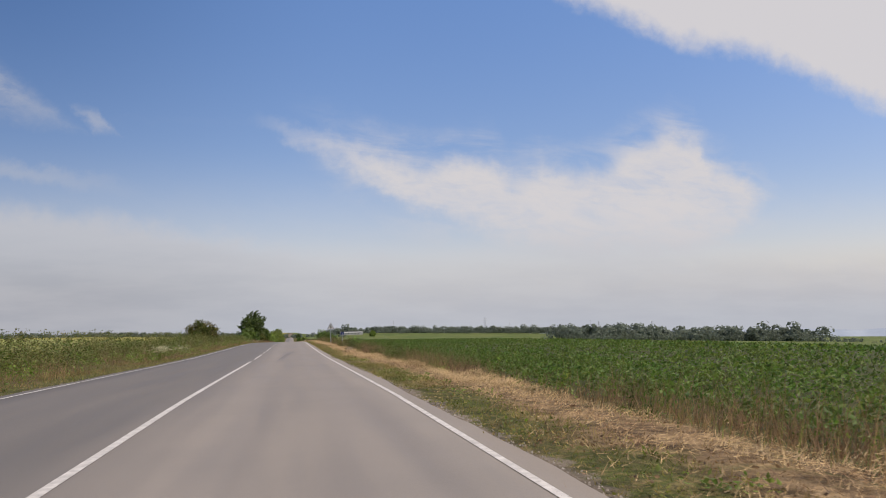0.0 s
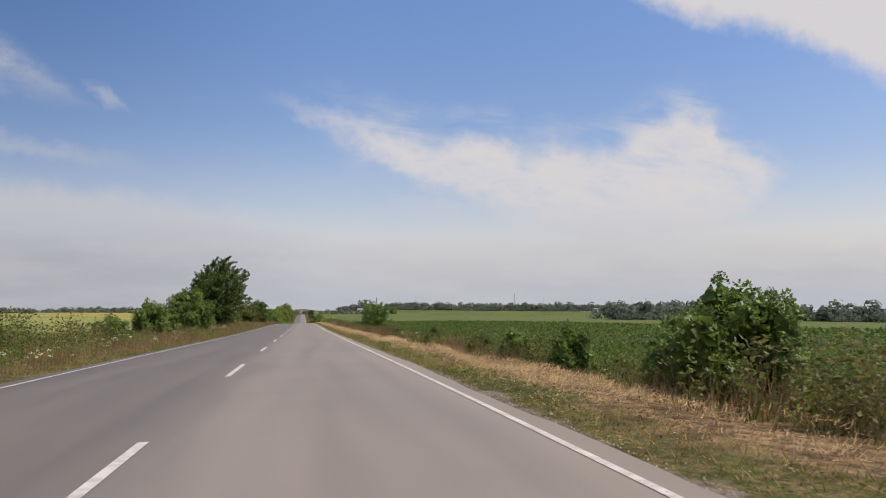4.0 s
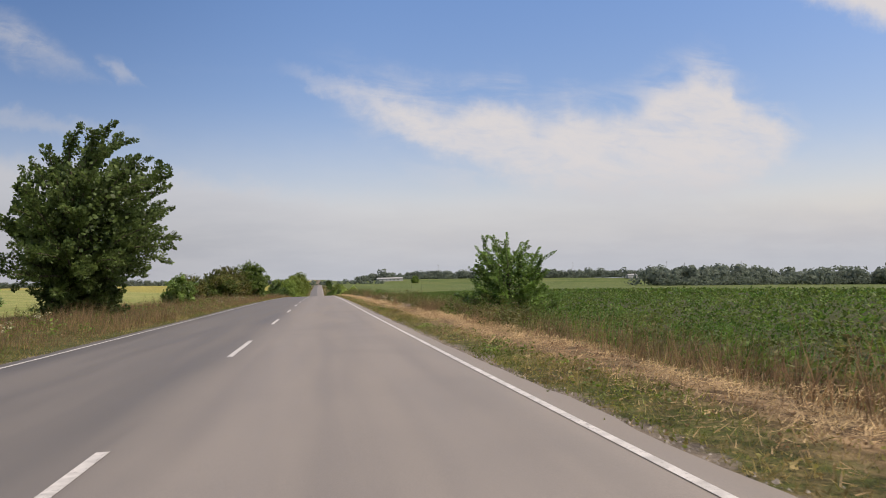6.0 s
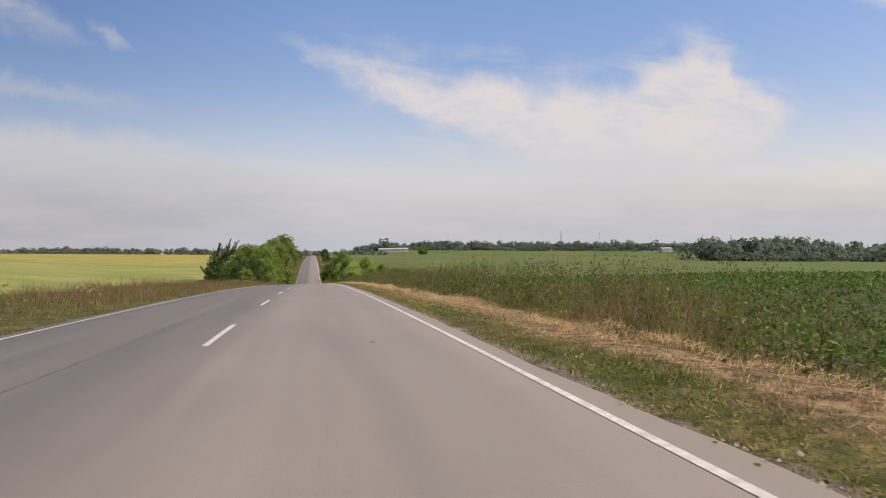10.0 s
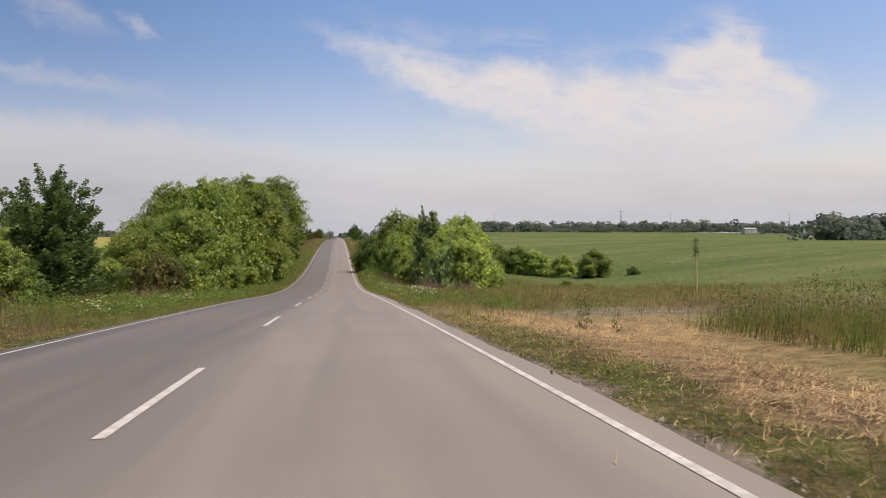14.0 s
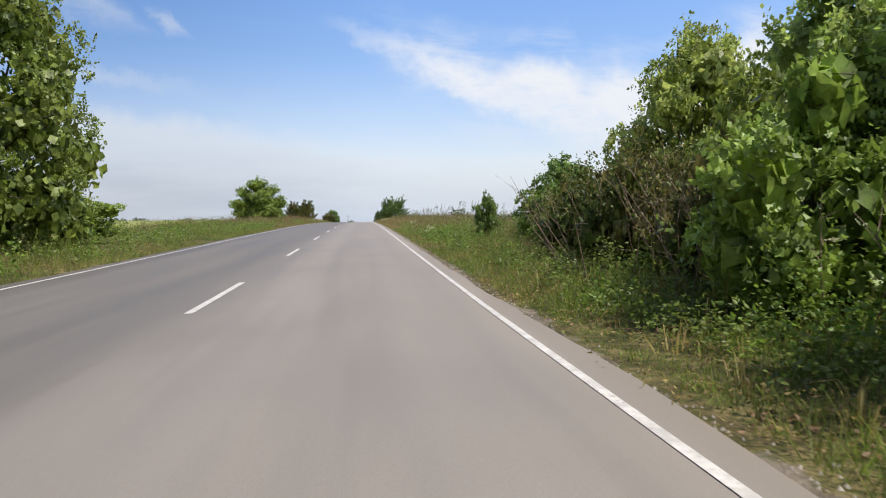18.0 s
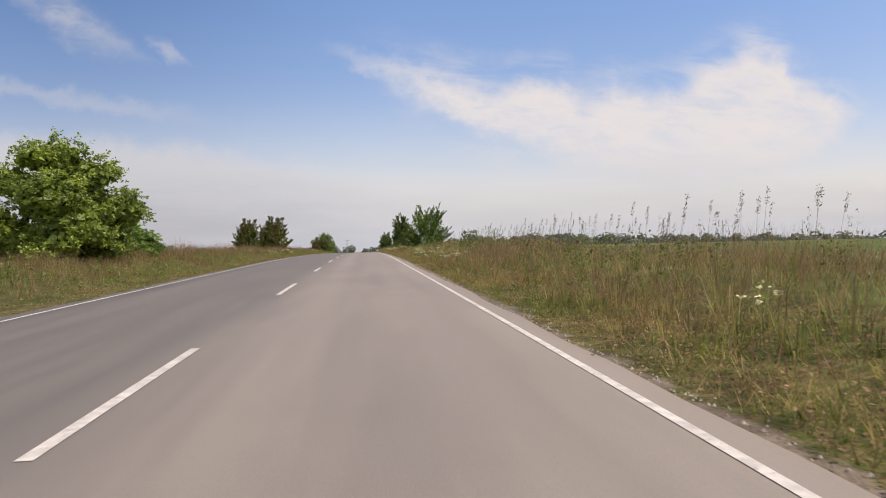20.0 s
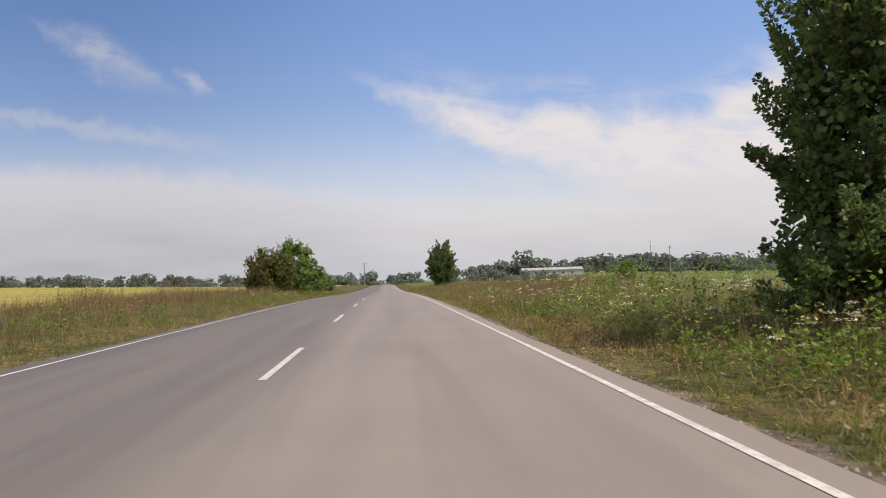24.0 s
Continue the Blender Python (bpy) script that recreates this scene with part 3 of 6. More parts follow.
def tube(points, radii, sides=6):
    """A tapered limb along points."""
    p = np.asarray(points, float)
    d = np.gradient(p, axis=0)
    d /= np.linalg.norm(d, axis=1, keepdims=True) + 1e-9
    ref = np.where(np.abs(d[:, 2:3]) > 0.9, [[1.0, 0, 0]], [[0, 0, 1.0]])
    a = np.cross(d, ref)
    a /= np.linalg.norm(a, axis=1, keepdims=True) + 1e-9
    b = np.cross(d, a)
    t = np.arange(sides) / sides * 2 * math.pi
    r = np.asarray(radii, float)[:, None, None]
    ring = p[:, None, :] + r * (a[:, None, :] * np.cos(t)[None, :, None] + b[:, None, :] * np.sin(t)[None, :, None])
    v = ring.reshape(-1, 3)
    f = []
    for i in range(len(p) - 1):
        for j in range(sides):
            k = (j + 1) % sides
            f.append([i * sides + j, i * sides + k, (i + 1) * sides + k, (i + 1) * sides + j])
    return v, np.array(f)


def joined(pieces):
    vs, fs, o = [], [], 0
    for v, f in pieces:
        vs.append(v)
        fs.append(np.asarray(f) + o)
        o += len(v)
    return np.concatenate(vs), np.concatenate(fs)


def make_tree(name, label, category, seed, lobes, leaf, twigs, per, size, twig_len=0.7, trunk=0.16, fork=1.2, rise=0.45, shell=0.84, lean=(0, 0), core=900, core_size=0.16, bare=-0.05, under=-0.1):
    """A tree of trunk, limbs and a crown of leafy twigs that fill the given lobes (x, y, z, rx, ry, rz)."""
    rng = np.random.default_rng(seed)
    base = new(name)
    lobes = np.array(lobes, float)
    limbs = []
    top = lobes[:, 2].max()
    stem_top = np.array([lean[0] * 0.6, lean[1] * 0.6, min(fork, top * 0.5)])
    limbs.append(tube([(0, 0, -0.3), stem_top * [0.4, 0.4, 0.5] + rng.normal(0, 0.03, 3), stem_top], [trunk * 1.25, trunk, trunk * 0.85], 8))
    for lx, ly, lz, rx, ry, rz in lobes:
        c = np.array([lx, ly, lz])
        m = stem_top * 0.55 + c * 0.45 + rng.normal(0, 0.12, 3) + [0, 0, 0.1 * rz]
        r0 = trunk * 0.5
        limbs.append(tube([stem_top - [0, 0, 0.1], m, c], [r0, r0 * 0.5, 0.014], 5))
        for _ in range(4):
            d = rng.normal(size=3)
            d[2] = abs(d[2]) * 0.8
            d /= np.linalg.norm(d)
            e = c + d * [rx, ry, rz] * 0.8
            limbs.append(tube([c * 0.7 + m * 0.3, (c + e) / 2 + rng.normal(0, 0.08, 3), e], [r0 * 0.28, r0 * 0.18, 0.008], 4))
    # leafy sprays on the upper and outer side of each billow; the hollows between stay open
    area = (lobes[:, 3] * lobes[:, 4] * lobes[:, 5]) ** (2 / 3)
    mean = float(np.sqrt(area.mean()))
    plumed = rise >= 0.8
    spray = twig_len * 0.95 if plumed else min(twig_len, 0.5 * mean)
    total = int(twigs * per * 0.8)
    each = 15
    tries = int(total / each * 3.2)
    pick = rng.choice(len(lobes), tries, p=area / area.sum())
    d = rng.normal(size=(tries, 3))
    d[:, 2] += 0.3
    d /= np.linalg.norm(d, axis=1, keepdims=True)
    start = lobes[pick, :3] + d * lobes[pick, 3:] * (shell + 0.1 * rng.random((tries, 1)))
    inner = np.zeros(tries, bool)
    for lx, ly, lz, rx, ry, rz in lobes:
        inner |= (((start - [lx, ly, lz]) / [rx, ry, rz]) ** 2).sum(1) < 0.7
    gap = np.array([noise.noise(Vector(p) * (0.42 / spray) + Vector((seed * 3.1, 0, 0))) for p in start])
    keep = ~inner & (start[:, 2] > 0.08) & (gap > bare) & (d[:, 2] > under + 0.3 * rng.random(tries))
    start, d = start[keep][:total // each], d[keep][:total // each]
    n = len(start)
    out = d + rng.normal(0, 0.25, d.shape) + [0.14, 0, rise * 0.7]
    out /= np.linalg.norm(out, axis=1, keepdims=True)
    t = rng.random((n, each)) ** 0.8
    tl = spray * rng.uniform(0.5, 1.15, n) * np.where(rng.random(n) < 0.14, 1.9, 1.0)
    ring = rng.normal(size=(n, each, 3))
    ring -= (ring * out[:, None, :]).sum(-1, keepdims=True) * out[:, None, :]
    ring /= np.linalg.norm(ring, axis=-1, keepdims=True) + 1e-9
    ring[..., 2] *= 1.0 if plumed else 0.6
    girth = ((0.2 if plumed else 0.42) * spray) * np.sqrt(np.clip(1.02 - t ** 1.6, 0, 1)) * rng.uniform(0.4, 1.0, (n, each))
    pos = start[:, None, :] + out[:, None, :] * (t * tl[:, None])[..., None] + ring * girth[..., None]
    pos[..., 2] -= 0.05 * (tl[:, None] * t ** 2)
    pos[..., 2] = np.maximum(pos[..., 2], 0.06)
    face = d[:, None, :] * 0.9 + ring * 0.35 + [0, 0, 0.4] + rng.normal(0, 0.3, (n, each, 3))
    ax = out[:, None, :] * 0.5 + ring * 0.4 + rng.normal(0, 0.5, (n, each, 3)) + [0.1, 0, -0.05]
    outer = leaves(pos.reshape(-1, 3), ax.reshape(-1, 3), size * 0.98, rng, 0.25, 1.2, face.reshape(-1, 3))
    # larger leaves within, in the shade
    core = min(core * 3, 13000)
    pick = rng.choice(len(lobes), core, p=area / area.sum())
    d = rng.normal(size=(core, 3))
    d /= np.linalg.norm(d, axis=1, keepdims=True)
    inner = lobes[pick, :3] + d * lobes[pick, 3:] * rng.uniform(0.25, 0.8, (core, 1))
    inner[:, 2] = np.maximum(inner[:, 2], 0.25)
    v, f = joined([outer, leaves(inner, np.cross(d, rng.normal(size=(core, 3))), core_size * 1.7, rng, slim=1.5)])
    lv, lf = joined(limbs)
    part("trunk", mesh_of("trunk", lv, lf, MAT_BARK, True), MAT_BARK, base, "grey-brown trunk and limbs")
    part("crown", mesh_of("crown", v, f, leaf), leaf, base)
    return tagged(base, label, category)


def crown_lobes(seed, h, w, low=0.5, count=9, tip=0.55, foot=0):
    """Billows that make up a domed, uneven crown of that height and width."""
    rng = np.random.default_rng(seed)
    out = []
    count = max(7, int(count * 0.62))
    for i in range(count):
        t = (i + 0.5) / count
        prof = math.sqrt(max(0.03, 1 - (2 * t - 0.72) ** 2 / 1.62))
        s = w * 0.5 * rng.uniform(0.3, 0.46) * (1.12 - 0.25 * tip * t)
        z = low + s * 0.6 + (h - low - s * 1.5) * t
        a = i * 2.4 + rng.uniform(-0.45, 0.45)
        rr = max(0.0, w * 0.5 * prof * rng.uniform(0.86, 1.1) - s * 0.8)
        out.append((rr * math.cos(a), rr * math.sin(a), z, s, s * rng.uniform(0.85, 1.1), s * rng.uniform(0.66, 0.9)))
    for i in range(foot):
        a = i * 2 * math.pi / foot + rng.uniform(-0.3, 0.3)
        s = w * rng.uniform(0.12, 0.19)
        rr = w * rng.uniform(0.26, 0.36)
        out.append((rr * math.cos(a), rr * math.sin(a), s * rng.uniform(0.5, 1.1), s, s, s * 0.9))
    return out


def upright_lobes(seed, h, w, low=0.5, count=9):
    """Long rising boughs that spread apart at their ends."""
    rng = np.random.default_rng(seed)
    out = []
    for i in range(count):
        a = i * 2.4 + rng.uniform(-0.4, 0.4)
        reach = w * 0.5 * rng.uniform(0.35, 0.85)
        hh = h * rng.uniform(0.66, 0.93) * (1.08 - 0.3 * reach / (w * 0.5))
        for t in (0.3, 0.5, 0.72, 0.95):
            s = w * 0.125 * (1.4 - 0.9 * t)
            out.append((reach * t * math.cos(a), reach * t * math.sin(a), low + (hh - low) * t, s, s, s * 1.5))
    return out


def bough_tree(name, label, category, seed, h, w, outline, boughs, leaf, count, size, wind=0.0, plume=0.17, trunk=0.1, open_top=0.0, foot=0.0, sag=0.0):
    """A tree of boughs that sweep outward and up, each clothed in leaves to its pointed end; outline gives the reach at even steps of height."""
    rng = np.random.default_rng(seed)
    base = new(name)
    reach = lambda u: w * 0.5 * np.interp(u, np.linspace(0, 1, len(outline)), outline)
    stem = np.array([(0, 0, -0.3), (0.03, 0.02, h * 0.3), (0.06 + wind * 0.2, 0, h * 0.62), (0.08 + wind * 0.5, 0, h * 0.8)])
    limbs = [tube(stem, [trunk * 1.3, trunk, trunk * 0.5, trunk * 0.2], 8)]
    shoots = []

    def shoot(a, m, b, girth, bare):
        t = np.linspace(0, 1, 9)[:, None]
        line = a * (1 - t) ** 2 + 2 * m * t * (1 - t) + b * t ** 2
        shoots.append((line, girth, bare))
        return line

    for i in range(boughs):
        u = ((i + rng.random()) / boughs) ** (0.8 + open_top)
        turn = i * 2.4 + rng.uniform(-0.7, 0.7)
        out = np.array([math.cos(turn), math.sin(turn), 0.0])
        r = reach(u) * rng.uniform(0.62, 1.08)
        z = h * u * rng.uniform(0.9, 1.04)
        root = np.array([0.0, 0.0, max(0.08, foot * h * rng.uniform(0.7, 1.3), z - (0.35 + 0.5 * u) * r - 0.25 * h * u)])
        tip = out * r + [wind * u ** 1.5 * h * 0.2, 0, max(z - 0.3 * sag * r, 0.12)]
        bend = root * 0.4 + np.array([out[0] * r * 0.85, out[1] * r * 0.85, root[2] + (z - root[2]) * (0.28 + 0.75 * sag)]) * 0.6
        line = shoot(root, bend + rng.normal(0, 0.045 * w, 3), tip, plume * (1.15 - 0.45 * u), 0.3)
        limbs.append(tube(line, np.linspace(trunk * 0.34, 0.006, 9), 4))
        for j in range(rng.integers(3, 6)):
            k = rng.integers(3, 8)
            d = line[min(k + 1, 8)] - line[k - 1]
            d = d / (np.linalg.norm(d) + 1e-9)
            side = np.cross(d, rng.normal(size=3))
            side[2] = abs(side[2]) * 0.6 + 0.25
            l = rng.uniform(0.22, 0.5) * (0.45 + 0.16 * w) * (1.1 - 0.4 * u)
            e = line[k] + (d * 0.75 + side * 0.6) * l
            e[2] = max(e[2], 0.1)
            s = shoot(line[k], line[k] + (d * 0.45 + side * 0.5) * l * 0.6, e, plume * 0.72, 0.0)
            limbs.append(tube(s[::2], np.linspace(0.012, 0.004, 5), 3))
    weight = np.array([np.linalg.norm(l[-1] - l[0]) * g * (1 - b) for l, g, b in shoots])
    share = np.maximum(6, (count * weight / weight.sum()).astype(int))
    pos, ax, face = [], [], []
    for (line, g, b), n in zip(shoots, share):
        t = b + (1 - b) * rng.random(n) ** 0.85
        k = np.clip(t * 8, 0, 7.999)
        lo = k.astype(int)
        p = line[lo] + (line[lo + 1] - line[lo]) * (k - lo)[:, None]
        d = line[lo + 1] - line[lo]
        d /= np.linalg.norm(d, axis=1, keepdims=True) + 1e-9
        ring = rng.normal(size=(n, 3))
        ring -= (ring * d).sum(1, keepdims=True) * d
        ring /= np.linalg.norm(ring, axis=1, keepdims=True) + 1e-9
        pos.append(p + ring * (g * np.sqrt(1.03 - t ** 2) * rng.uniform(0.15, 1.0, n))[:, None])
        ax.append(d * 0.8 + ring * 0.8 + rng.normal(0, 0.35, (n, 3)) + [0.12, 0, -0.1])
        face.append(ring * 0.7 + [0, 0, 0.5] + rng.normal(0, 0.3, (n, 3)))
    pos = np.concatenate(pos)
    pos[:, 2] = np.maximum(pos[:, 2], 0.05)
    outer = leaves(pos, np.concatenate(ax), size, rng, 0.25, 1.2, np.concatenate(face))
    # shaded leaves round the stem
    m = count // 7
    u = rng.random(m) ** 1.3 * (0.72 - open_top * 0.3)
    a, rr = rng.uniform(0, 2 * math.pi, m), reach(u) * 0.66 * np.sqrt(rng.random(m))
    c = np.stack([rr * np.cos(a) + wind * u ** 1.5 * h * 0.12, rr * np.sin(a), 0.1 + h * u], 1)
    v, f = joined([outer, leaves(c, rng.normal(size=(m, 3)), size * 1.7, rng, slim=1.3)])
    lv, lf = joined([(p, q) for p, q in limbs])
    part("trunk", mesh_of("trunk", lv, lf, MAT_BARK, True), MAT_BARK, base, "grey-brown trunk and limbs")
    part("crown", mesh_of("crown", v, f, leaf), leaf, base)
    return tagged(base, label, category)


KINDS = {
    "roadside_tree": bough_tree("roadside_tree", "dark green leafy roadside tree with a ragged windblown crown", "tree", 11, 8.6, 8.6, (0.3, 0.5, 0.85, 1.0, 0.92, 0.7, 0.35), 130, LEAF["dark"], 60000, 0.12, 0.6, 0.3, 0.2, 0.0, 0.2, 1.0),
    "round_bush": make_tree("round_bush", "round light green leafy bush in tall grass", "bush", 12, crown_lobes(12, 4.0, 4.3, 0.0, 18, 0.5, 7), LEAF["mid"], 1050, 13, 0.13, 0.38, 0.07, 0.5, core=800, core_size=0.18),
    "low_bush": make_tree("low_bush", "low green bush standing in tall grass", "bush", 13, crown_lobes(13, 2.5, 2.9, 0.0, 12, 0.5, 5), LEAF["mid"], 620, 13, 0.082, 0.32, 0.05, 0.3, core=520, core_size=0.14),
    "low_bush_light": make_tree("low_bush", "low yellow-green bush at the foot of the hedge", "bush", 13, crown_lobes(13, 2.5, 2.9, 0.0, 12, 0.5, 5), LEAF["green"], 620, 13, 0.082, 0.32, 0.05, 0.3, core=520, core_size=0.14),
    "brown_bush": make_tree("brown_bush", "dense olive-brown bush with twiggy top", "bush", 14, crown_lobes(14, 4.2, 5.4, 0.0, 24, 0.5, 8) + upright_lobes(34, 4.7, 4.6, 0.3, 9), LEAF["brown"], 1900, 13, 0.1, 0.5, 0.08, 0.5, 0.9, core=1500, core_size=0.17),
    "small_tree": make_tree("small_tree", "small bright green tree with bushy crown", "tree", 15, crown_lobes(15, 5.4, 4.6, 0.1, 18, 0.5, 5), LEAF["mid"], 1150, 13, 0.13, 0.5, 0.1, 0.8, core=700, core_size=0.2),
    "wind_tree": bough_tree("wind_tree", "open green tree with windblown upright boughs", "tree", 16, 7.2, 6.8, (1.0, 1.05, 0.95, 0.78, 0.72, 0.7), 46, LEAF["dark"], 42000, 0.1, 0.8, 0.2, 0.15, 0.5, 0.0, 0.4),
    "hedge_tree": make_tree("hedge_tree", "broad dense green tree in the hedgerow", "tree", 17, crown_lobes(17, 9.4, 8.6, 0.1, 32, 0.5, 7), LEAF["green"], 4200, 14, 0.095, 0.38, 0.22, 1.8, 0.3, 0.86, core=4600, core_size=0.16, under=0.02),
    "hedge_tree_light": make_tree("hedge_tree", "tall yellow-green broadleaf tree in the hedgerow", "tree", 18, crown_lobes(18, 9.8, 7.8, 0.2, 30, 0.5, 6), LEAF["green"], 4100, 14, 0.095, 0.38, 0.22, 2.2, 0.3, 0.86, core=4600, core_size=0.16, under=0.02),
    "tall_tree": make_tree("tall_tree", "tall broadleaf tree with a high spreading crown over the road edge", "tree", 24, [(x, y, z + 3.4, a, b, c) for x, y, z, a, b, c in crown_lobes(24, 10.4, 10.0, 0.3, 34, 0.5)], LEAF["green"], 4400, 14, 0.1, 0.5, 0.17, 4.0, 0.3, 0.84, core=4600, core_size=0.13, under=0.02),
    "hedge_bush": make_tree("hedge_bush", "tall bushy green shrub in the hedgerow", "bush", 19, crown_lobes(19, 6.2, 6.0, 0.0, 24, 0.5, 8), LEAF["green"], 2200, 14, 0.1, 0.34, 0.12, 1.0, 0.35, 0.84, core=4200, core_size=0.16, under=-0.6),
    "hedge_bush_light": make_tree("hedge_bush", "yellow-green leafy shrub in the hedgerow", "bush", 29, crown_lobes(29, 6.4, 5.8, 0.0, 22, 0.5, 8), LEAF["fresh"], 2200, 14, 0.105, 0.36, 0.12, 1.0, 0.5, 0.84, core=4200, core_size=0.16, under=-0.6),
    "hedge_bush_grey": make_tree("hedge_bush", "rounded grey-green shrub in the hedgerow", "bush", 39, crown_lobes(39, 5.4, 6.0, 0.0, 24, 0.5, 8), LEAF["grey"], 1900, 14, 0.092, 0.34, 0.12, 1.0, 0.35, 0.84, core=4200, core_size=0.16, under=-0.6),
    "hedge_bush_fine": make_tree("hedge_bush", "dense small-leaved green shrub leaning towards the road", "bush", 39, crown_lobes(39, 5.4, 6.0, 0.0, 24, 0.5, 8), LEAF["mid"], 2500, 15, 0.078, 0.34, 0.12, 1.0, 0.35, 0.84, core=4200, core_size=0.11, under=-0.2),
    "edge_tree": make_tree("edge_tree", "broad dense green tree at the hedge end", "tree", 49, crown_lobes(49, 8.8, 8.0, 0.0, 34, 0.5, 8), LEAF["green"], 3800, 14, 0.1, 0.38, 0.2, 1.2, 0.35, 0.84, core=6000, core_size=0.12),
    "poplar": bough_tree("poplar", "slender grey-green poplar in the hedgerow", "tree", 20, 7.8, 3.4, (0.8, 1.0, 0.95, 0.8, 0.62, 0.34), 60, LEAF["grey"], 34000, 0.1, 0.05, 0.2, 0.1),
    "airy_tree": bough_tree("airy_tree", "young green tree with upswept leafy boughs", "tree", 21, 5.6, 5.8, (0.7, 0.98, 0.95, 0.86, 0.7, 0.42), 62, LEAF["mid"], 46000, 0.072, 0.4, 0.15, 0.1, 0.1, 0.0, 0.22),
    "dark_tree": bough_tree("dark_tree", "dense dark green tree with upright leafy plumes", "tree", 22, 6.8, 4.8, (0.78, 1.02, 0.84, 0.78, 0.74, 0.6, 0.3), 84, LEAF["dark"], 60000, 0.074, 0.05, 0.2, 0.14),
    "plumed_bush": bough_tree("plumed_bush", "olive green bush with wind-bent upright plumes", "bush", 64, 4.5, 4.8, (0.95, 1.1, 0.95, 0.85, 0.65, 0.38), 60, LEAF["brown"], 34000, 0.08, 0.5, 0.16, 0.08, 0.0, 0.0, 0.3),
    "thicket": make_tree("thicket", "brown brushwood thicket with dull leaves", "bush", 23, crown_lobes(23, 2.2, 4.0, 0.0, 12, 0.5, 7), LEAF["brown"], 700, 12, 0.08, 0.6, 0.05, 0.3, 0.9, core=700, core_size=0.14),
}


def plant(kind, x, y, height=1.0, wide=None, turn=0.0, lift=0.0, group=""):
    wide = height if wide is None else wide
    src = KINDS[kind]
    ob = copy_thing(src, pose(x, y, float(ground_z(x, y)) + lift, 0, 0, turn))
    ob.scale = (wide, wide, height)
    return tagged(ob, group=group)


def stand_of_trees():
    P = plant
    # beside the first stretch
    P("brown_bush", -9.2, 87, 0.72, 0.8, 20); P("low_bush", -9.6, 91, 1.0, 1.2, 70)
    P("low_bush", -8.4, 162.5, 1.05, 0.95, 40); P("round_bush", -8.5, 180, 1.0, 0.92, 10); P("roadside_tree", -9.6, 209.4, 1.1, 1.1, 0)
    P("low_bush", -7.9, 150, 0.6, 0.7, 10); P("low_bush", -9.5, 171, 0.9, 1.0, 160); P("low_bush", -9.3, 196, 0.8, 1.0, 100)
    P("low_bush", -9.2, 233, 1.0, 0.95, 200)
    P("low_bush", 7.9, 120.5, 0.8, 0.8, 0); P("low_bush", 8.6, 122.4, 0.72, 0.8, 140); P("airy_tree", 10.6, 206.8, 0.72, 0.95, 90)
    for x, y, h, w, t in ((7.2, 57.0, 0.36, 0.42, 0), (7.5, 54.6, 0.46, 0.5, 90), (7.9, 53.0, 0.36, 0.45, 40), (7.3, 80.5, 0.3, 0.4, 0), (7.5, 126.5, 0.5, 0.4, 10), (7.4, 131.0, 0.42, 0.36, 70), (7.6, 146.0, 0.4, 0.42, 200), (7.7, 114.0, 0.4, 0.32, 70), (7.4, 135.0, 0.34, 0.4, 0), (7.6, 159.0, 0.36, 0.45, 120), (7.5, 224.0, 0.36, 0.42, 0), (7.4, 246.0, 0.45, 0.55, 60), (7.8, 249.5, 0.4, 0.5, 10), (7.6, 258.0, 0.36, 0.5, 200)):
        P("low_bush", x, y, h, w, t, group="weed clumps")
    # thorny cluster
    for x, y, h, w, t in ((-12.5, 258, 0.68, 0.8, 0), (-11.2, 266, 0.85, 0.9, 80), (-10.0, 273, 0.98, 0.92, 160), (-10.8, 280, 1.05, 0.95, 250)):
        P("plumed_bush" if y in (266, 280) else "brown_bush", x, y, h, w, t, group="thorn thicket")
    P("brown_bush", -9.6, 262, 0.7, 0.8, 200, group="thorn thicket"); P("plumed_bush", -9.0, 276, 0.85, 0.9, 100, group="thorn thicket"); P("small_tree", -8.3, 285, 0.98, 1.05, 30); P("small_tree", -8.6, 297, 0.8, 0.8, 130); P("low_bush", -9.5, 309, 1.0, 1.1, 60)
    P("low_bush", -10.5, 322, 0.7, 0.9, 0)
    # hedgerow into the dip, one side
    P("wind_tree", -13.0, 417, 1.1, 1.04, 0)
    P("low_bush", -11.6, 452, 1.1, 1.1, 20); P("dark_tree", -11.6, 457, 0.95, 1.5, 150); P("dark_tree", -13.6, 451.5, 0.86, 1.3, 60)
    for x, y, h, w, t in ((-12.0, 450, 0.6, 0.66, 180), (-13.0, 465, 0.6, 0.66, 120)):
        P("hedge_bush", x, y, h, w, t, group="hedgerow")
    P("thicket", -9.8, 470, 1.3, 0.95, 30); P("thicket", -9.4, 476, 1.1, 0.8, 100)
    for i, (x, y, h, w) in enumerate(((-13.5, 479, 0.56, 0.7), (-10.8, 485, 0.78, 0.9), (-16.0, 491, 0.78, 0.9), (-11.0, 495, 1.15, 0.98), (-10.6, 504, 1.3, 1.22), (-16.5, 508, 1.3, 1.15),
                                      (-9.4, 514, 1.38, 1.36), (-9.8, 524, 1.42, 1.25), (-16.0, 527, 1.3, 1.15), (-11.0, 534, 1.4, 1.1), (-12.0, 545, 1.42, 1.1), (-14.0, 555, 1.3, 0.95))):
        P("hedge_tree_light" if i in (3, 6, 9, 10) else "hedge_tree", x, y, h, w, i * 67, group="hedgerow")
